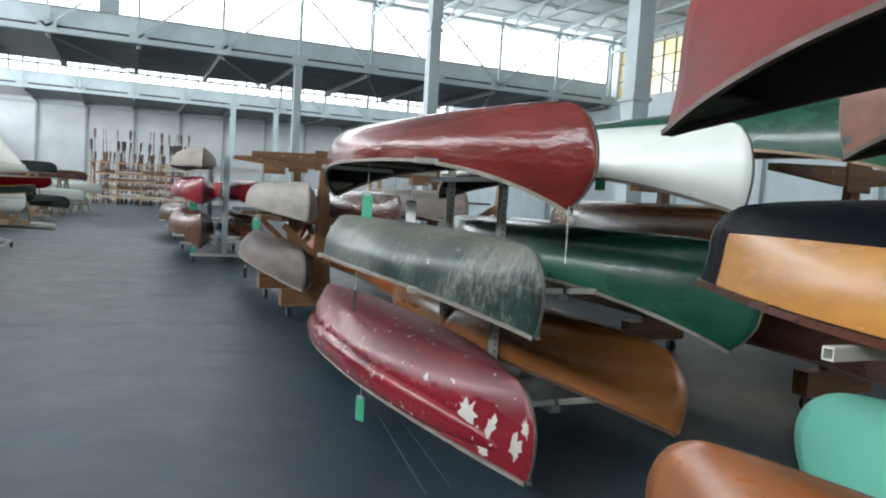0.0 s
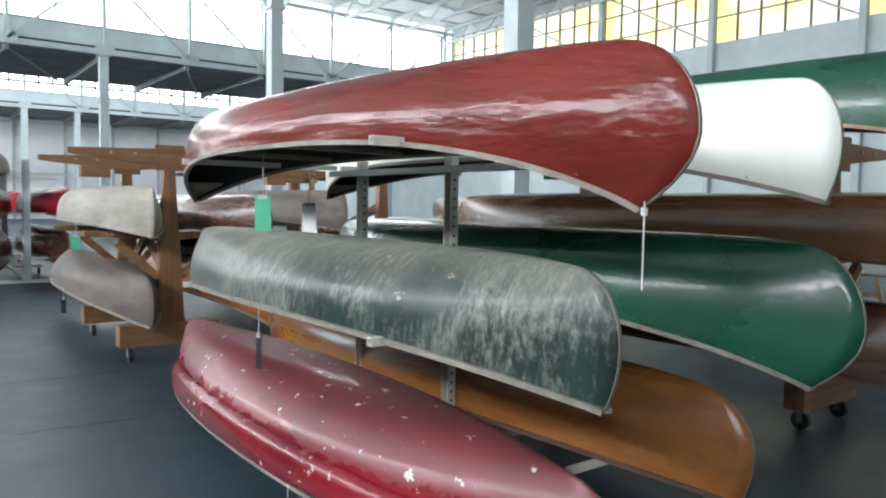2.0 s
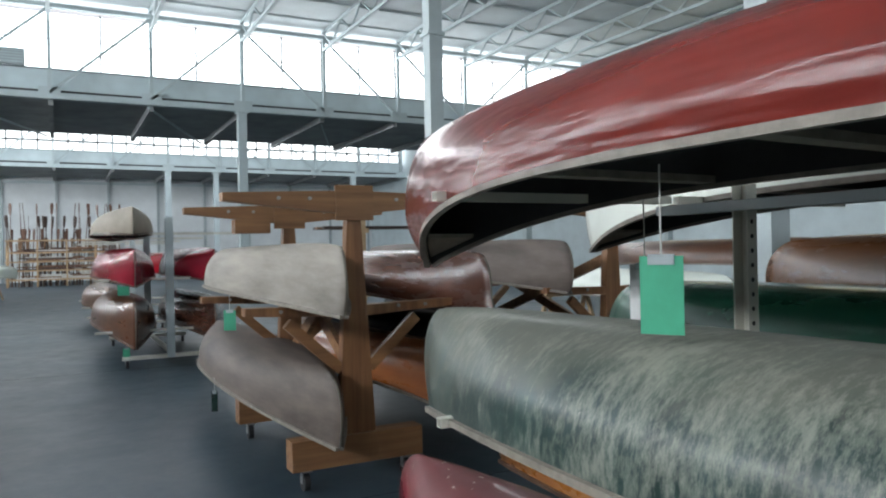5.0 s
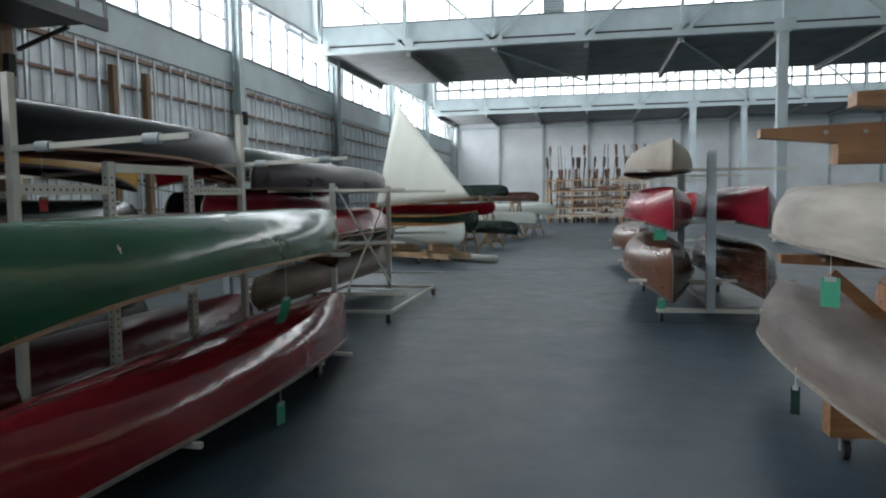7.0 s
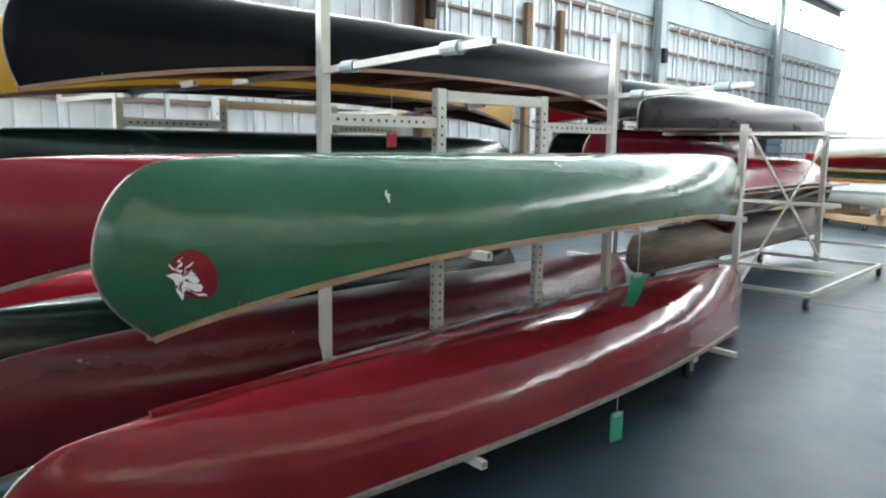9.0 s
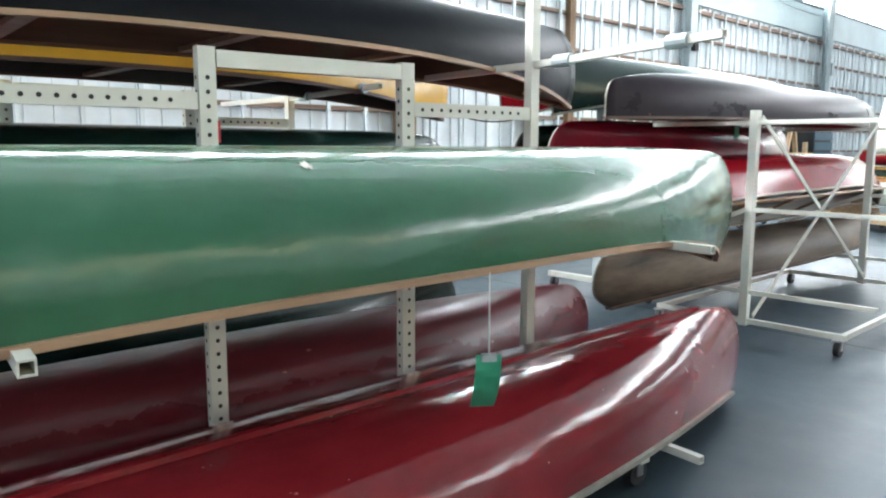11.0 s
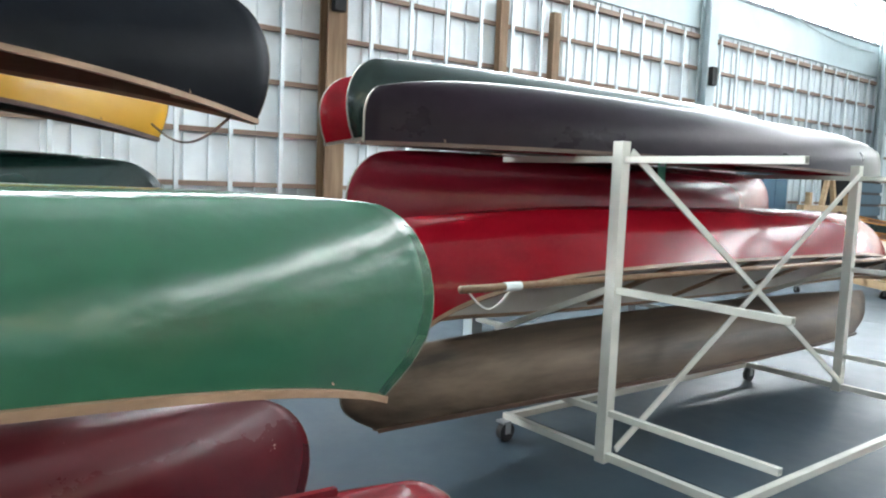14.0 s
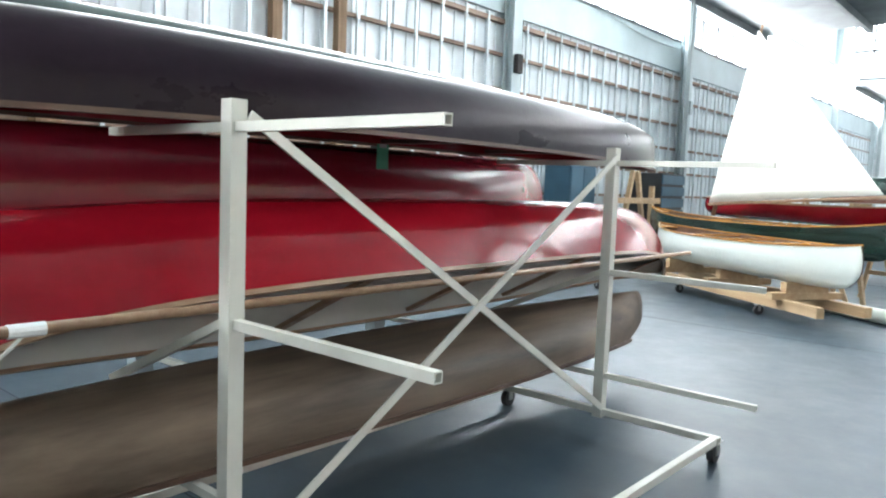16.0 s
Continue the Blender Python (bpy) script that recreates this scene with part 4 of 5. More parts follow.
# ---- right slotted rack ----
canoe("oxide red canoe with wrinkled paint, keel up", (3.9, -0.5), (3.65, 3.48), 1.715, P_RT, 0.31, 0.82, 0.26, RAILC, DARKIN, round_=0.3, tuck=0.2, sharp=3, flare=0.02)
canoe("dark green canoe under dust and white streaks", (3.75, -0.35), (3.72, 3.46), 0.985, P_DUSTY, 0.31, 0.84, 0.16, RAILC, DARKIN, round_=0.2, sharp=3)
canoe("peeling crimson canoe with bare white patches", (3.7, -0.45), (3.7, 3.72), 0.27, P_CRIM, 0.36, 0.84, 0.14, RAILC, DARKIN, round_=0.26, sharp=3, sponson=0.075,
      marks=[(-0.8, 0.45, 0.03, 0.17, 1, 3, BARE), (-0.88, 0.42, 0.018, 0.13, 1, 4, BARE), (-0.955, 0.3, 0.014, 0.16, 1, 5, BARE), (-0.87, 0.1, 0.016, 0.07, 1, 6, BARE),
             (-0.975, 0.55, 0.01, 0.12, 1, 8, BARE), (-0.1, 0.2, 0.014, 0.07, 1, 9, BARE), (-0.62, 0.62, 0.012, 0.05, 1, 10, BARE), (-0.4, 0.3, 0.01, 0.04, 1, 11, BARE)])
canoe("plain white canoe lying keel up", (4.95, -0.42), (4.95, 3.85), 1.715, P_WHITE, 0.31, 0.84, 0.22, RAILC, DARKIN, round_=0.2, sharp=3)
canoe("deep green canoe lying keel up", (5.0, -0.52), (5.0, 3.75), 0.985, P_GN, 0.36, 0.9, 0.26, RAILC, DARKIN, round_=0.28, sharp=3, tuck=0.2)
canoe("varnished cedar canoe lying keel up", (4.88, -0.15), (4.72, 4.5), 0.34, P_VARN, 0.36, 0.84, 0.15, RAILD, WOODIN, round_=0.3, sharp=3)

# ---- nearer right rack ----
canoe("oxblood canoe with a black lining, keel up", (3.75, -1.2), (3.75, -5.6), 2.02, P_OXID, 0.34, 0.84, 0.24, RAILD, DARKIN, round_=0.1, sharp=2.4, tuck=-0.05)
canoe("honey pine canoe with a black bottom", (3.73, -1.45), (3.6, -5.8), 1.22, P_BLACK, 0.33, 0.84, -0.03, P_MAHOG, WOODIN, round_=0.2, topsides=P_HONEY, split=0.62, thwarts=3, tuck=-0.03)
canoe("orange varnished cedar canoe, keel up", (3.5, -1.5), (3.5, -6.0), 0.43, P_ORANGE, 0.40, 0.86, 0.08, RAILD, WOODIN, round_=0.3)
canoe("mint green canoe with a chipped nose", (4.72, -1.03), (4.72, -5.5), 0.45, P_MINT, 0.34, 0.8, 0.1, RAILD, DARKIN, round_=0.3)
canoe("scraped red and grey canoe, keel up", (4.75, -1.08), (4.75, -5.5), 2.0, P_RUST, 0.33, 0.84, 0.24, RAILD, DARKIN, round_=0.12, sharp=2.4)

# ---- rack behind on the right ----
canoe("dark green canoe on the high timber arms", (6.2, -0.56), (6.2, 4.2), 1.98, P_GN, 0.33, 0.86, 0.2, RAILW, WOODIN, round_=0.25)
canoe("brown varnished canoe, keel up", (6.25, 3.7), (6.25, -1.4), 1.22, P_BROWN2, 0.34, 0.84, 0.12, RAILD, WOODIN, round_=0.25)
canoe("mahogany canoe lying keel up on low arms", (6.2, 3.9), (6.2, -0.55), 0.64, P_MAHOG, 0.34, 0.84, 0.14, RAILD, WOODIN, round_=0.25)
canoe("dull red canoe on far arms", (7.6, 3.6), (7.6, -1.0), 1.22, P_OXID, 0.34, 0.84, 0.14, RAILD, WOODIN, round_=0.25)

# ---- timber rack ----
canoe("grey bare-canvas canoe lying keel up", (3.66, 4.3), (3.86, 8.9), 1.24, P_GREY, 0.34, 0.75, 0.08, RAILC, DARKIN, round_=0.12, sharp=3)
canoe("taupe bare-canvas canoe lying keel up", (3.71, 4.56), (3.82, 9.05), 0.52, P_TAUPE, 0.30, 0.8, 0.15, RAILC, DARKIN, round_=0.26, sharp=2.6)
canoe("mahogany canoe with a swept end, keel up", (4.85, 4.75), (4.75, 9.3), 1.2, P_MAHOG, 0.32, 0.84, 0.14, RAILD, DARKIN, round_=0.16, sharp=2.4, tuck=-0.06)
canoe("orange varnished canoe, keel up", (4.9, 4.8), (4.7, 9.2), 0.5, P_ORANGE, 0.34, 0.84, 0.24, RAILC, WOODIN, round_=0.25)
canoe("black canoe stacked keel up on the orange one", (4.95, 5.0), (4.95, 9.4), 0.85, P_BLACK, 0.17, 0.6, 0.05, RAILD, DARKIN, round_=0.2)
canoe("dark grey canoe with a raised end", (6.0, 5.35), (6.0, 9.8), 1.24, P_TAUPE, 0.36, 0.84, 0.1, RAILC, DARKIN, round_=0.15)
canoe("black canoe lying keel up", (6.0, 4.9), (6.0, 9.4), 0.6, P_BLACK, 0.34, 0.84, 0.12, RAILC, DARKIN, round_=0.25)

# ---- grey tube rack ----
canoe("brown varnished canoe end-on, keel up", (3.14, 10.65), (3.14, 15.2), 0.53, P_BROWN, 0.42, 0.86, 0.2, RAILD, WOODIN, round_=0.15)
canoe("dark brown canoe end-on, keel up", (4.15, 10.75), (4.15, 15.2), 0.53, P_MAHOG, 0.40, 0.86, 0.16, RAILD, WOODIN, round_=0.15)
canoe("maroon and red canoe end-on, keel up", (3.14, 10.6), (3.14, 15.0), 1.23, P_RED2, 0.40, 0.84, 0.1, RAILD, DARKIN, round_=0.12)
canoe("red canoe end-on under plastic wrap", (4.15, 10.7), (4.15, 15.0), 1.23, P_RED2, 0.40, 0.84, 0.08, RAILD, DARKIN, round_=0.12)
canoe("pale tan canvas canoe on the top arms", (3.14, 10.7), (3.14, 15.0), 1.85, P_LTAN, 0.34, 0.84, 0.05, RAILD, DARKIN, round_=0.1)
canoe("brown canoe on the low arms", (3.14, 16.1), (3.14, 20.7), 0.53, P_BROWN, 0.4, 0.84, 0.12, RAILD, DARKIN)
canoe("bright red canoe stored lower down", (4.15, 16.2), (4.15, 20.5), 1.23, P_RED, 0.36, 0.84, 0.1, RAILD, DARKIN, round_=0.15)

# ---- tags on strings ----
def tag(x, y, ztop, zstr, w, h, material, label, turn=90, curl=0.0):
    """A card on a string; its upper edge at ztop, the string tied at zstr."""
    t = thing("tag", label, "tag", pose(x, y, ztop, 0, 0, turn), "tags on canoes")
    bm = B()
    n = 8
    rows = []
    for side in (0.0, 0.002):
        rows.append([[bm.verts.new((sx * w / 2, curl * (k / n) ** 2 + side, -h * k / n)) for sx in (-1, 1)] for k in range(n + 1)])
    f, g = rows
    for k in range(n):
        bm.faces.new((f[k][0], f[k][1], f[k + 1][1], f[k + 1][0]))
        bm.faces.new((g[k][0], g[k + 1][0], g[k + 1][1], g[k][1]))
        for s in (0, 1):
            bm.faces.new((f[k][s], f[k + 1][s], g[k + 1][s], g[k][s]))
    for k in (0, n):
        bm.faces.new((f[k][0], f[k][1], g[k][1], g[k][0]))
    part("card", bm, material, t)
    part("clip", box(B(), -w * 0.3, -0.004, -0.02, w * 0.3, 0.006, 0.004), STEEL_DK, t)
    part("string", rod(B(), (0, 0.001, -0.005), (0, 0.001, zstr - ztop), 0.0022, 6), STRING, t)


tag(0.17, 6.84, 0.86, 1.1, 0.075, 0.19, TAGG, "curled green card tag hanging from a gunwale", 55, 0.1)
tag(0.17, 6.7, 0.165, 0.26, 0.095, 0.15, TAGG, "green card tag hanging near the floor", 80)
tag(-1.8, 6.97, 1.575, 1.885, 0.088, 0.105, TAGR, "red card tag hanging from a black canoe", 90)
tag(-1.78, 12.38, 1.69, 1.74, 0.09, 0.14, TAGG, "green card tag on a crimson canoe", 90)
tag(3.5, 1.78, 1.49, 1.70, 0.10, 0.18, TAGG, "green card tag hanging under a red canoe", -60)
tag(3.36, 1.5, 0.83, 0.98, 0.03, 0.17, RUBBER, "narrow black card tag hanging under a dusty canoe", -60)
tag(3.28, 1.0, 0.20, 0.33, 0.07, 0.16, TAGG, "green card tag hanging by the floor", -60)
tag(4.12, 2.5, 1.45, 1.70, 0.11, 0.2, TAGW, "white card tag hanging inside the rack", -60)
tag(5.45, 1.67, 1.74, 1.8, 0.09, 0.11, TAGG, "small tilted green card tag", -60)
tag(3.4, 6.1, 1.1, 1.26, 0.09, 0.15, TAGG, "bright green card tag under a grey canoe", -30)
tag(3.35, 6.5, 0.44, 0.55, 0.05, 0.16, P_DKGREEN, "dark green card tag under a taupe canoe", -30)
tag(3.05, 11.0, 0.32, 0.5, 0.09, 0.12, TAGG, "green card tag under a brown canoe", 0)
tag(3.02, 10.9, 1.15, 1.23, 0.14, 0.14, TAGG, "green card tag under a maroon canoe", 0)
st = thing("painter_rope", "short white painter rope hanging from a canoe end", "rope")
part("rope", rod(B(), (3.87, -0.33, 1.48), (3.87, -0.33, 1.2), 0.0026, 8), STRING, st)
part("knot", rod(B(), (3.87, -0.33, 1.46), (3.87, -0.33, 1.435), 0.011, 10), STRING, st)
st = thing("hanging_wire", "thin black wire looped between two canoe ends", "wire")
part("wire", sweep(B(), [Vector((-1.3 - 1.05 * k / 16, 9.0, 1.72 - 0.1 * math.sin(math.pi * k / 16))) for k in range(17)], 0.008, 0.008), RAILD, st)


# ---- boats by the side wall ----
def trestle(x, y, z, w, turn=0.0):
    t = thing("trestle", "raw pine trestle under a stored boat", "trestle", pose(x, y, 0, 0, 0, turn), "trestles")
    part("top_beam", box(B(), -w / 2, -0.05, z - 0.09, w / 2, 0.05, z), PALEWOOD, t)
    for sx in (-1, 1):
        for sy in (-1, 1):
            part("leg", beam(B(), (sx * (w / 2 - 0.08), sy * 0.03, z - 0.09), (sx * (w / 2 - 0.03), sy * 0.24, 0.0), 0.05, 0.06), PALEWOOD, t)
        part("tie", box(B(), sx * (w / 2 - 0.06) - 0.02, -0.16, z * 0.35, sx * (w / 2 - 0.06) + 0.02, 0.16, z * 0.35 + 0.06), PALEWOOD, t)


canoe("white lapstrake rowing boat with a yellow rail, upright", (-4.0, 21.0), (-0.5, 18.5), 0.9, P_WHITE, 0.46, 1.1, 0.08, P_HONEY, WOODIN, upright=True,
      round_=0.35, group="boats by the wall", category="boat", band=RAILD, name="rowing_boat")
canoe("dark green upright canoe with wooden decks", (-4.9, 22.6), (-0.45, 20.2), 1.06, P_DKGREEN, 0.4, 0.9, 0.14, P_HONEY, WOODIN, upright=True,
      round_=0.3, group="boats by the wall", category="boat", name="canoe")
canoe("bright red sailing canoe, upright under its sail", (-4.4, 24.0), (-0.12, 20.9), 1.36, P_RED, 0.3, 0.8, 0.06, RAILW, WOODIN, upright=True,
      round_=0.4, group="boats by the wall", category="boat", name="sailing_canoe")
canoe("dark green canoe lying keel up by the wall", (-4.2, 25.6), (0.15, 24.3), 0.46, P_DKGREEN, 0.38, 0.84, 0.06, RAILC, DARKIN, round_=0.3, group="boats by the wall")
canoe("dark green canoe on a high trestle", (-4.9, 29.0), (-0.55, 28.2), 1.6, P_DKGREEN, 0.4, 0.84, 0.04, RAILC, DARKIN, round_=0.3, group="boats by the wall")
canoe("brown canoe on a high trestle", (-4.0, 31.0), (0.4, 30.2), 1.4, P_MAHOG, 0.34, 0.84, 0.04, RAILC, DARKIN, round_=0.3, group="boats by the wall")
canoe("white canoe lying keel up on trestles", (-3.6, 32.6), (0.95, 31.6), 0.86, P_WHITE, 0.42, 0.9, 0.05, RAILC, DARKIN, round_=0.3, group="boats by the wall")
canoe("white canoe lying keel up lower down", (-3.6, 30.0), (0.4, 29.2), 0.6, P_WHITE, 0.4, 0.9, 0.05, RAILC, DARKIN, round_=0.3, group="boats by the wall")
for x, y, z in ((-3.46, 23.32, 1.055), (-1.06, 21.58, 1.055), (-3.4, 25.35, 0.44), (-0.7, 24.55, 0.44), (-4.0, 28.83, 1.58), (-1.4, 28.35, 1.58), (-3.0, 30.83, 1.38),
                (-0.5, 30.35, 1.38), (-2.8, 32.4, 0.84), (0.1, 31.8, 0.84), (-2.8, 29.85, 0.58), (-0.5, 29.4, 0.58), (-3.83, 22.02, 0.66), (-1.52, 20.78, 0.66)):
    trestle(x, y, z, 0.95, 75)
sk = thing("boat_skid", "raw pine boat skid on black casters", "skid", pose(-2.25, 19.75, 0, 0, 0, -35.5))
for s in (-1, 1):
    part("runner", box(B(), -1.9, s * 0.32 - 0.05, 0.14, 1.95, s * 0.32 + 0.05, 0.26), PALEWOOD, sk)
for x in (-1.3, 0.0, 1.3):
    part("cross_beam", box(B(), x - 0.06, -0.5, 0.26, x + 0.06, 0.5, 0.34), PALEWOOD, sk)
    part("chock", box(B(), x - 0.05, -0.3, 0.34, x + 0.05, 0.3, 0.462), PALEWOOD, sk)
for x in (-0.9, 0.9):
    for s in (-0.32, 0.32):
        caster(sk, x, s, 0, 0.06)


def sail_():
    s = thing("sail", "cream triangular sail on a slim mast and boom", "sail")
    a, b, c = Vector((-3.72, 22.4, 1.33)), Vector((-0.57, 19.7, 1.55)), Vector((-3.02, 22.2, 4.2))
    bm = B()
    N = 14
    grids = []
    for off in (0.0, 0.006):
        g = []
        for i in range(N + 1):
            row = []
            for j in range(N + 1 - i):
                u, v = i / N, j / N
                p = a * (1 - u - v) + b * v + c * u
                belly = 0.35 * (u + 0.1) * v * (1 - u - v) * 4
                row.append(bm.verts.new(p + Vector((-0.6 * (0.5 * belly + off), -0.8 * (0.5 * belly + off), 0))))
            g.append(row)
        for i in range(N):
            for j in range(N - i):
                bm.faces.new((g[i][j], g[i][j + 1], g[i + 1][j]))
                if j + 1 < N - i:
                    bm.faces.new((g[i][j + 1], g[i + 1][j + 1], g[i + 1][j]))
        grids.append(g)
    f, g = grids
    rim = [(0, j) for j in range(N + 1)] + [(i, N - i) for i in range(1, N + 1)] + [(i, 0) for i in range(N - 1, 0, -1)]
    for (i, j), (k, l) in zip(rim, rim[1:] + rim[:1]):
        bm.faces.new((f[i][j], f[k][l], g[k][l], g[i][j]))
    part("cloth", bm, SAIL, s, "cream sailcloth", True)
    part("mast", rod(B(), (-3.66, 22.46, 1.1), (-2.98, 22.26, 4.3), 0.035, 10, 0.02), RAILW, s, "", True)
    part("boom", rod(B(), (-3.74, 22.45, 1.3), (-0.5, 19.68, 1.525), 0.028, 10, 0.02), RAILW, s, "", True)


sail_()
# odds and ends by the wall
cb = thing("blue_cabinet", "dark blue steel cabinet against the wall", "cabinet", pose(-6.75, 22.7, 0))
BLUE = plain("dark_blue_enamel", (0.03, 0.09, 0.14), 0.45, 0, 0.15, 4)
part("body", box(B(), -0.3, -0.5, 0.05, 0.3, 0.5, 1.95), BLUE, cb)
for s in (-1, 1):
    d = part("door", box(B(), 0.302, min(0.01 * s, 0.48 * s), 0.1, 0.318, max(0.01 * s, 0.48 * s), 1.9), BLUE, cb)
    part("handle", box(B(), 0.319, s * 0.06 - 0.01, 0.95, 0.335, s * 0.06 + 0.01, 1.1), ZINC, d)
part("plinth", box(B(), -0.28, -0.48, 0, 0.28, 0.48, 0.05), RUBBER, cb)
fr = thing("boat_stand", "raw pine A-frame of a boat stand", "frame", pose(-5.9, 23.9, 0))
for s in (-1, 1):
    part("leg", beam(B(), (0, s * 0.7, 0), (0, s * 0.1, 1.9), 0.09, 0.09), PALEWOOD, fr)
    part("upright", box(B(), -0.05, s * 0.85 - 0.05, 0, 0.05, s * 0.85 + 0.05, 1.6), PALEWOOD, fr)
part("cross_rail", box(B(), -0.06, -1.2, 1.22, -0.051, 1.2, 1.34), PALEWOOD, fr)
part("cross_rail", box(B(), 0.051, -1.2, 1.22, 0.1, 1.2, 1.34), PALEWOOD, fr)
cr = thing("dark_crate", "dark slatted crate on a pallet", "crate", pose(-6.2, 25.6, 0))
for k in range(7):
    part("slat", box(B(), 0.4, -0.6, 0.1 + 0.26 * k, 0.43, 0.6, 0.3 + 0.26 * k), BLUE, cr)
part("body", box(B(), -0.4, -0.58, 0.0, 0.398, 0.58, 1.9), RUBBER, cr)
dl = thing("wire_dolly", "low steel wire dolly on black wheels", "dolly", pose(-4.5, 18.9, 0, 0, 0, 70))
for s in (-1, 1):
    part("side_bar", rod(B(), (-0.6, s * 0.2, 0.24), (0.6, s * 0.2, 0.24), 0.012), ZINC, dl)
    part("low_bar", rod(B(), (-0.6, s * 0.2, 0.14), (0.6, s * 0.2, 0.14), 0.012), ZINC, dl)
for k in range(9):
    part("rung", rod(B(), (-0.6 + 0.15 * k, -0.2, 0.24), (-0.6 + 0.15 * k, 0.2, 0.24), 0.008), ZINC, dl)
    if k % 2 == 0:
        for s in (-1, 1):
            part("stay", rod(B(), (-0.6 + 0.15 * k, s * 0.2, 0.14), (-0.6 + 0.15 * k, s * 0.2, 0.24), 0.008), ZINC, dl)
for x in (-0.5, 0.5):
    for s in (-0.2, 0.2):
        caster(dl, x, s, 0, 0.05)
pp = thing("plastic_pipe", "long white plastic pipe lying on the floor", "pipe")
part("tube", rod(B(), (-2.6, 20.9, 0.09), (0.1, 19.2, 0.09), 0.09, 16), P_WHITE, pp, "", True)
wp = thing("work_platform", "dark steel work platform fixed high on the wall", "platform", pose(-6.15, 12.0, 4.45))
DARKST = plain("dark_steel", (0.05, 0.055, 0.06), 0.5, 0.3, 0.2, 5)
part("deck_plate", box(B(), -0.95, -1.05, 0, 0.7, 1.05, 0.06), DARKST, wp)
part("edge_beam", box(B(), 0.64, -1.05, -0.14, 0.7, 1.05, -0.002), DARKST, wp)
for y in (-1.0, 1.0):
    part("bracket", beam(B(), (-0.97, y, -0.35), (0.0, y, -0.03), 0.06, 0.06), DARKST, wp)
for y in (-1.02, -0.35, 0.35, 1.02):
    part("rail_post", box(B(), 0.65, y - 0.02, 0.06, 0.69, y + 0.02, 0.95), DARKST, wp)
for z in (0.45, 0.91):
    part("rail", box(B(), 0.655, -1.0, z, 0.685, 1.0, z + 0.04), DARKST, wp)
cab = thing("wall_cable", "thin dark cable sagging along the wall", "cable")
part("cable", sweep(B(), [Vector((WALL_L + 0.03, 23.2 + 5.4 * k / 16, 5.75 - 0.45 * (k / 16) - 0.18 * math.sin(math.pi * k / 16))) for k in range(17)], 0.02, 0.02), STEEL_DK, cab)

# ---- oars and poles standing at the far wall ----
PX0, PX1, PY = -0.1, 5.4, 46.0
ps = thing("oar_stand", "raw pine stand holding oars and poles upright", "stand")
for x in (PX0, 1.3, 2.7, 4.1, PX1):
    for y in (PY - 0.5, PY + 0.5):
        part("post", box(B(), x - 0.04, y - 0.04, 0, x + 0.04, y + 0.04, 2.5), PALEWOOD, ps)
for z in (0.35, 1.3, 2.44):
    for y in (PY - 0.56, PY + 0.56):
        part("rail", box(B(), PX0 - 0.1, y - 0.02, z, PX1 + 0.1, y + 0.02, z + 0.07), PALEWOOD, ps)
OARS = [wood("oar_timber_a", (0.30, 0.17, 0.09), (0.2, 0.11, 0.06), 0.5, 0.1, 8, 2, 1), wood("oar_timber_b", (0.17, 0.075, 0.045), (0.1, 0.05, 0.03), 0.5, 0.1, 8, 2, 2),
        wood("oar_timber_c", (0.09, 0.055, 0.04), (0.05, 0.03, 0.025), 0.5, 0.1, 8, 2, 3), plain("oar_grey", (0.6, 0.58, 0.54), 0.6)]
rnd = random.Random(5)


def oar(length, material, label):
    o = thing("oar", label, "oar", pose(0, 0, 0), "oars in the stand")
    part("shaft", rod(B(), (0, 0, 0.0), (0, 0, length), 0.03, 8, 0.02), material, o)
    bm = B()
    vs = []
    for z, w in ((length - 0.02, 0.025), (length + 0.1, 0.06), (length + 0.45, 0.085), (length + 0.62, 0.06)):
        vs.append([bm.verts.new((sx * w, sy * 0.008, z)) for sx, sy in ((-1, -1), (1, -1), (1, 1), (-1, 1))])
    for r0, r1 in zip(vs, vs[1:]):
        for k in range(4):
            bm.faces.new((r0[k], r0[(k + 1) % 4], r1[(k + 1) % 4], r1[k]))
    bm.faces.new(vs[0][::-1])
    bm.faces.new(vs[-1])
    part("blade", bm, material, o)
    return o


kinds = [oar(2.0, OARS[0], "pale wooden oar standing blade up"), oar(2.5, OARS[1], "reddish wooden oar standing blade up"), oar(3.2, OARS[2], "dark wooden pole standing in the stand"),
         oar(1.7, OARS[3], "grey painted oar standing blade up"), oar(3.9, OARS[1], "long reddish pole standing in the stand")]
for k, o in enumerate(kinds):
    o.matrix_world = pose(PX0 + 0.5 + k, PY - 0.3, 0, 3, 2, 20 * k)
for k in range(105):
    o = rnd.choice(kinds)
    copy_thing(o, pose(PX0 + (PX1 - PX0) * rnd.random(), PY - 0.48 + 0.96 * rnd.random(), 0, rnd.uniform(-5, 5), rnd.uniform(-6, 6), rnd.uniform(0, 180)))
for z in (0.42, 0.9, 1.37, 1.85):
    for y in (PY - 0.58, PY - 0.95):
        part("shelf_bearer", box(B(), PX0, y - 0.03, z - 0.07, PX1, y + 0.03, z - 0.001), PALEWOOD, ps)
    for k in range(18):
        bd = thing("board", "rough timber board stacked in the stand", "board",
                   pose(rnd.uniform(1.2, 4.2), PY - 0.62 - 0.08 * (k % 5), z + 0.061 * (k // 5), 0, 0, rnd.uniform(-2, 2)), "stacked boards")
        part("plank", box(B(), -rnd.uniform(0.5, 1.3), -0.036, 0, rnd.uniform(0.5, 1.3), 0.036, 0.058), rnd.choice(OARS), bd)
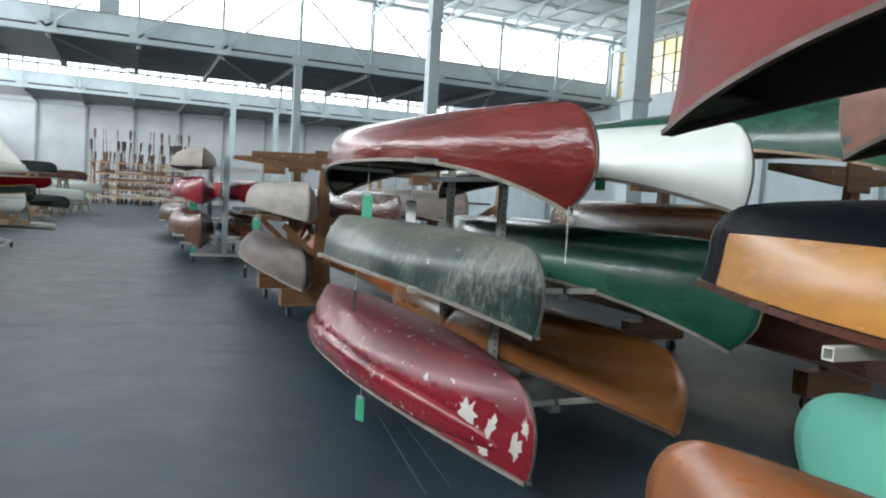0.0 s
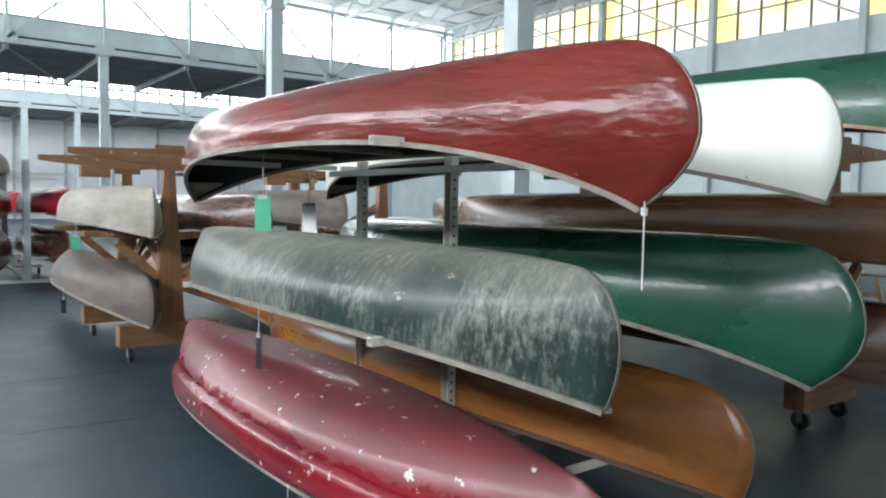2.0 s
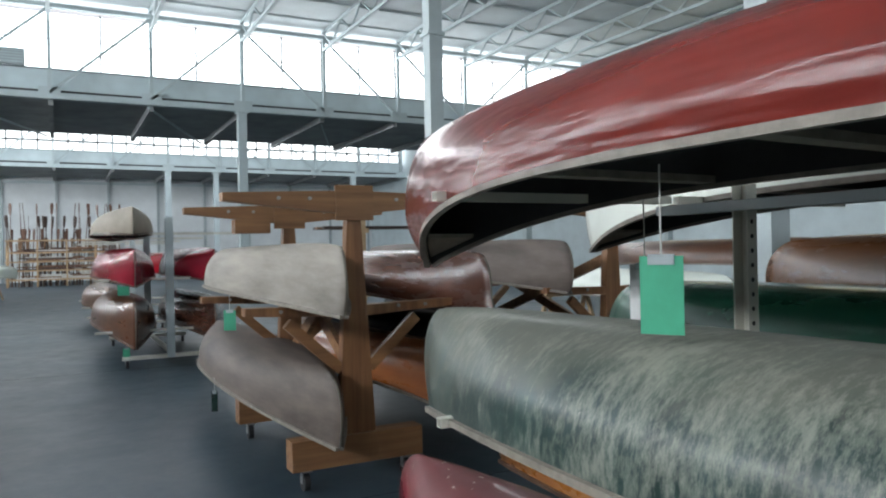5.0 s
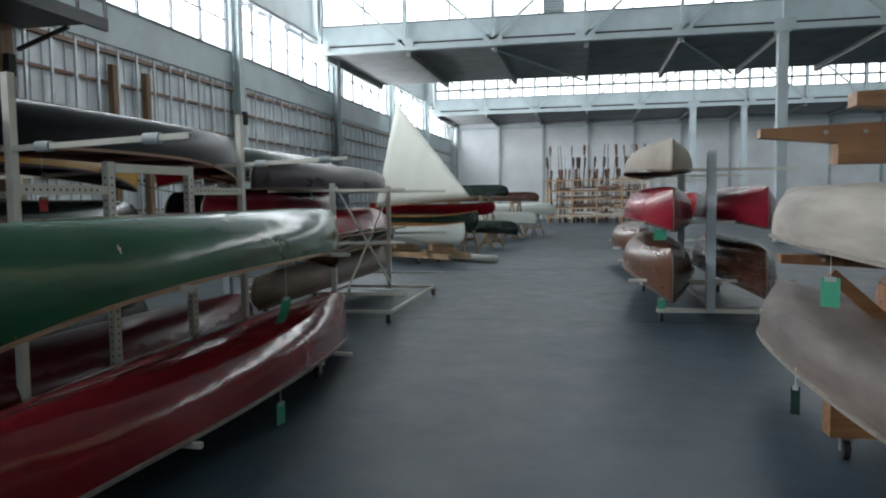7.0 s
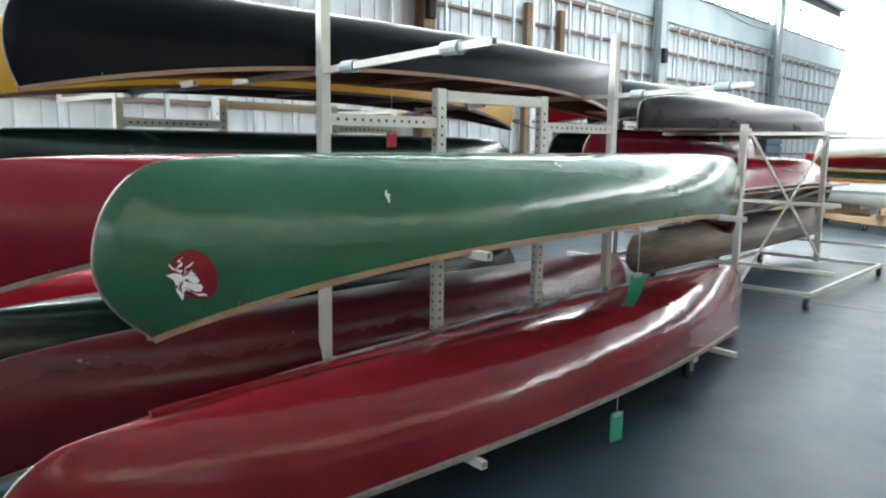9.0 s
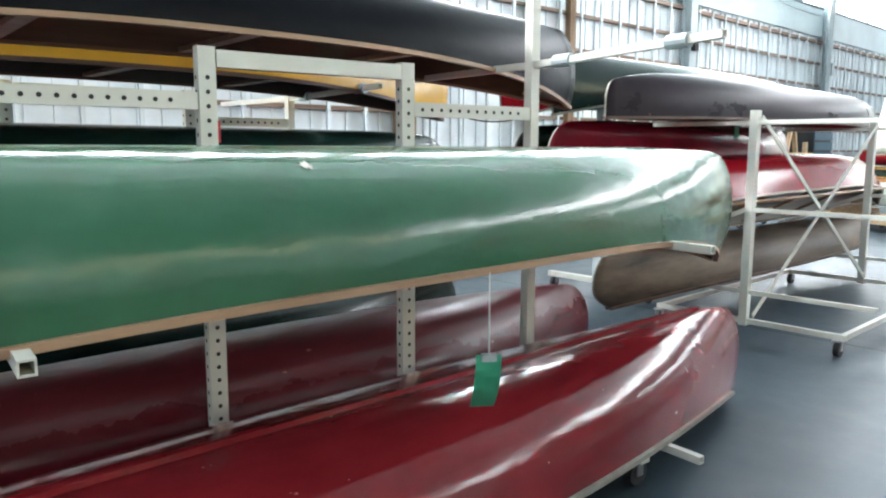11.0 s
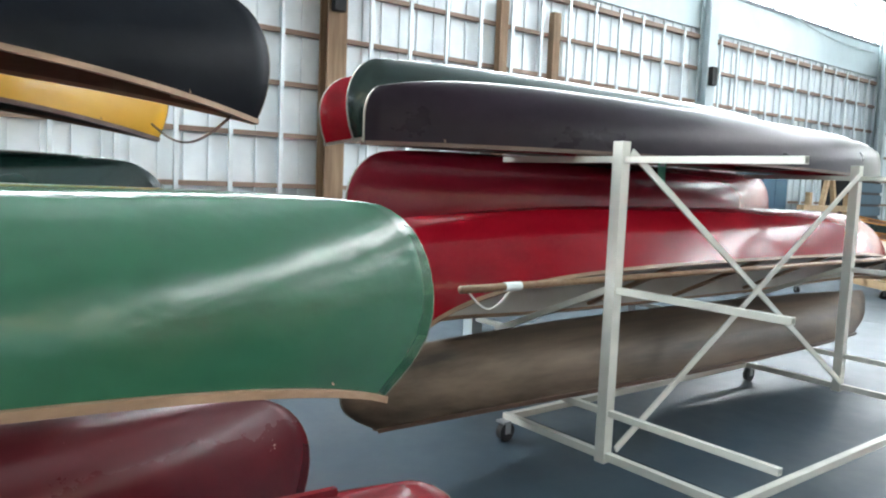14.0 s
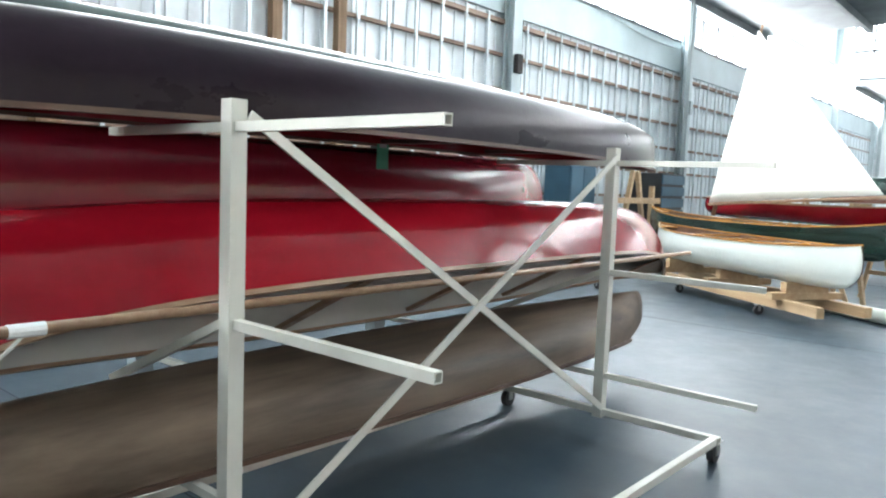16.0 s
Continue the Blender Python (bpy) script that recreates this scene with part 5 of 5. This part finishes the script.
for x in (PX0, 1.3, 2.7, 4.1, PX1):
    part("front_post", box(B(), x - 0.035, PY - 1.07, 0, x + 0.035, PY - 1.0, 2.2), PALEWOOD, ps)

# ---- beyond the right racks ----
canoe("long white boat lying keel up on trestles", (9.6, 11.0), (8.9, 6.2), 0.86, P_WHITE, 0.34, 1.0, 0.03, RAILC, DARKIN, round_=0.3, group="boats beyond the racks")
canoe("brown canoe lying keel up on trestles", (10.9, 10.5), (10.4, 6.0), 1.25, P_BROWN, 0.34, 0.86, 0.05, RAILC, DARKIN, round_=0.3, group="boats beyond the racks")
canoe("maroon canoe lying keel up on trestles", (11.6, 3.5), (11.2, -1.5), 1.05, P_OXID, 0.34, 0.86, 0.05, RAILC, DARKIN, round_=0.3, group="boats beyond the racks")
canoe("white canoe lying keel up on trestles", (9.9, 4.2), (9.6, -0.5), 0.86, P_WHITE, 0.34, 0.9, 0.05, RAILC, DARKIN, round_=0.3, group="boats beyond the racks")
for x, y, z in ((9.45, 10.0, 0.84), (9.05, 7.2, 0.84), (10.8, 9.5, 1.23), (10.5, 7.0, 1.23), (11.5, 2.4, 1.03), (11.3, -0.4, 1.03), (9.8, 3.2, 0.84), (9.7, 0.5, 0.84)):
    trestle(x, y, z, 0.95, 5)
lr = thing("lumber_rack", "timber rack stacked with long boards", "rack", pose(9.0, 15.0, 0))
for x in (-1.2, 1.2):
    for y in (-0.4, 0.4):
        part("post", box(B(), x - 0.05, y - 0.05, 0, x + 0.05, y + 0.05, 2.3), PALEWOOD, lr)
    for z in (0.6, 1.3, 1.9):
        part("bearer", box(B(), x + 0.051, -0.5, z, x + 0.1, 0.5, z + 0.09), PALEWOOD, lr)
for z in (0.69, 1.39, 1.99):
    for k in range(6):
        bd = thing("board", "long rough board lying on the lumber rack", "board", pose(9.0, 14.66 + 0.13 * k, z), "stacked boards")
        part("plank", box(B(), -1.9 - 0.2 * rnd.random(), -0.055, 0, 1.9 + 0.3 * rnd.random(), 0.055, 0.05), rnd.choice(OARS[:3]), bd)
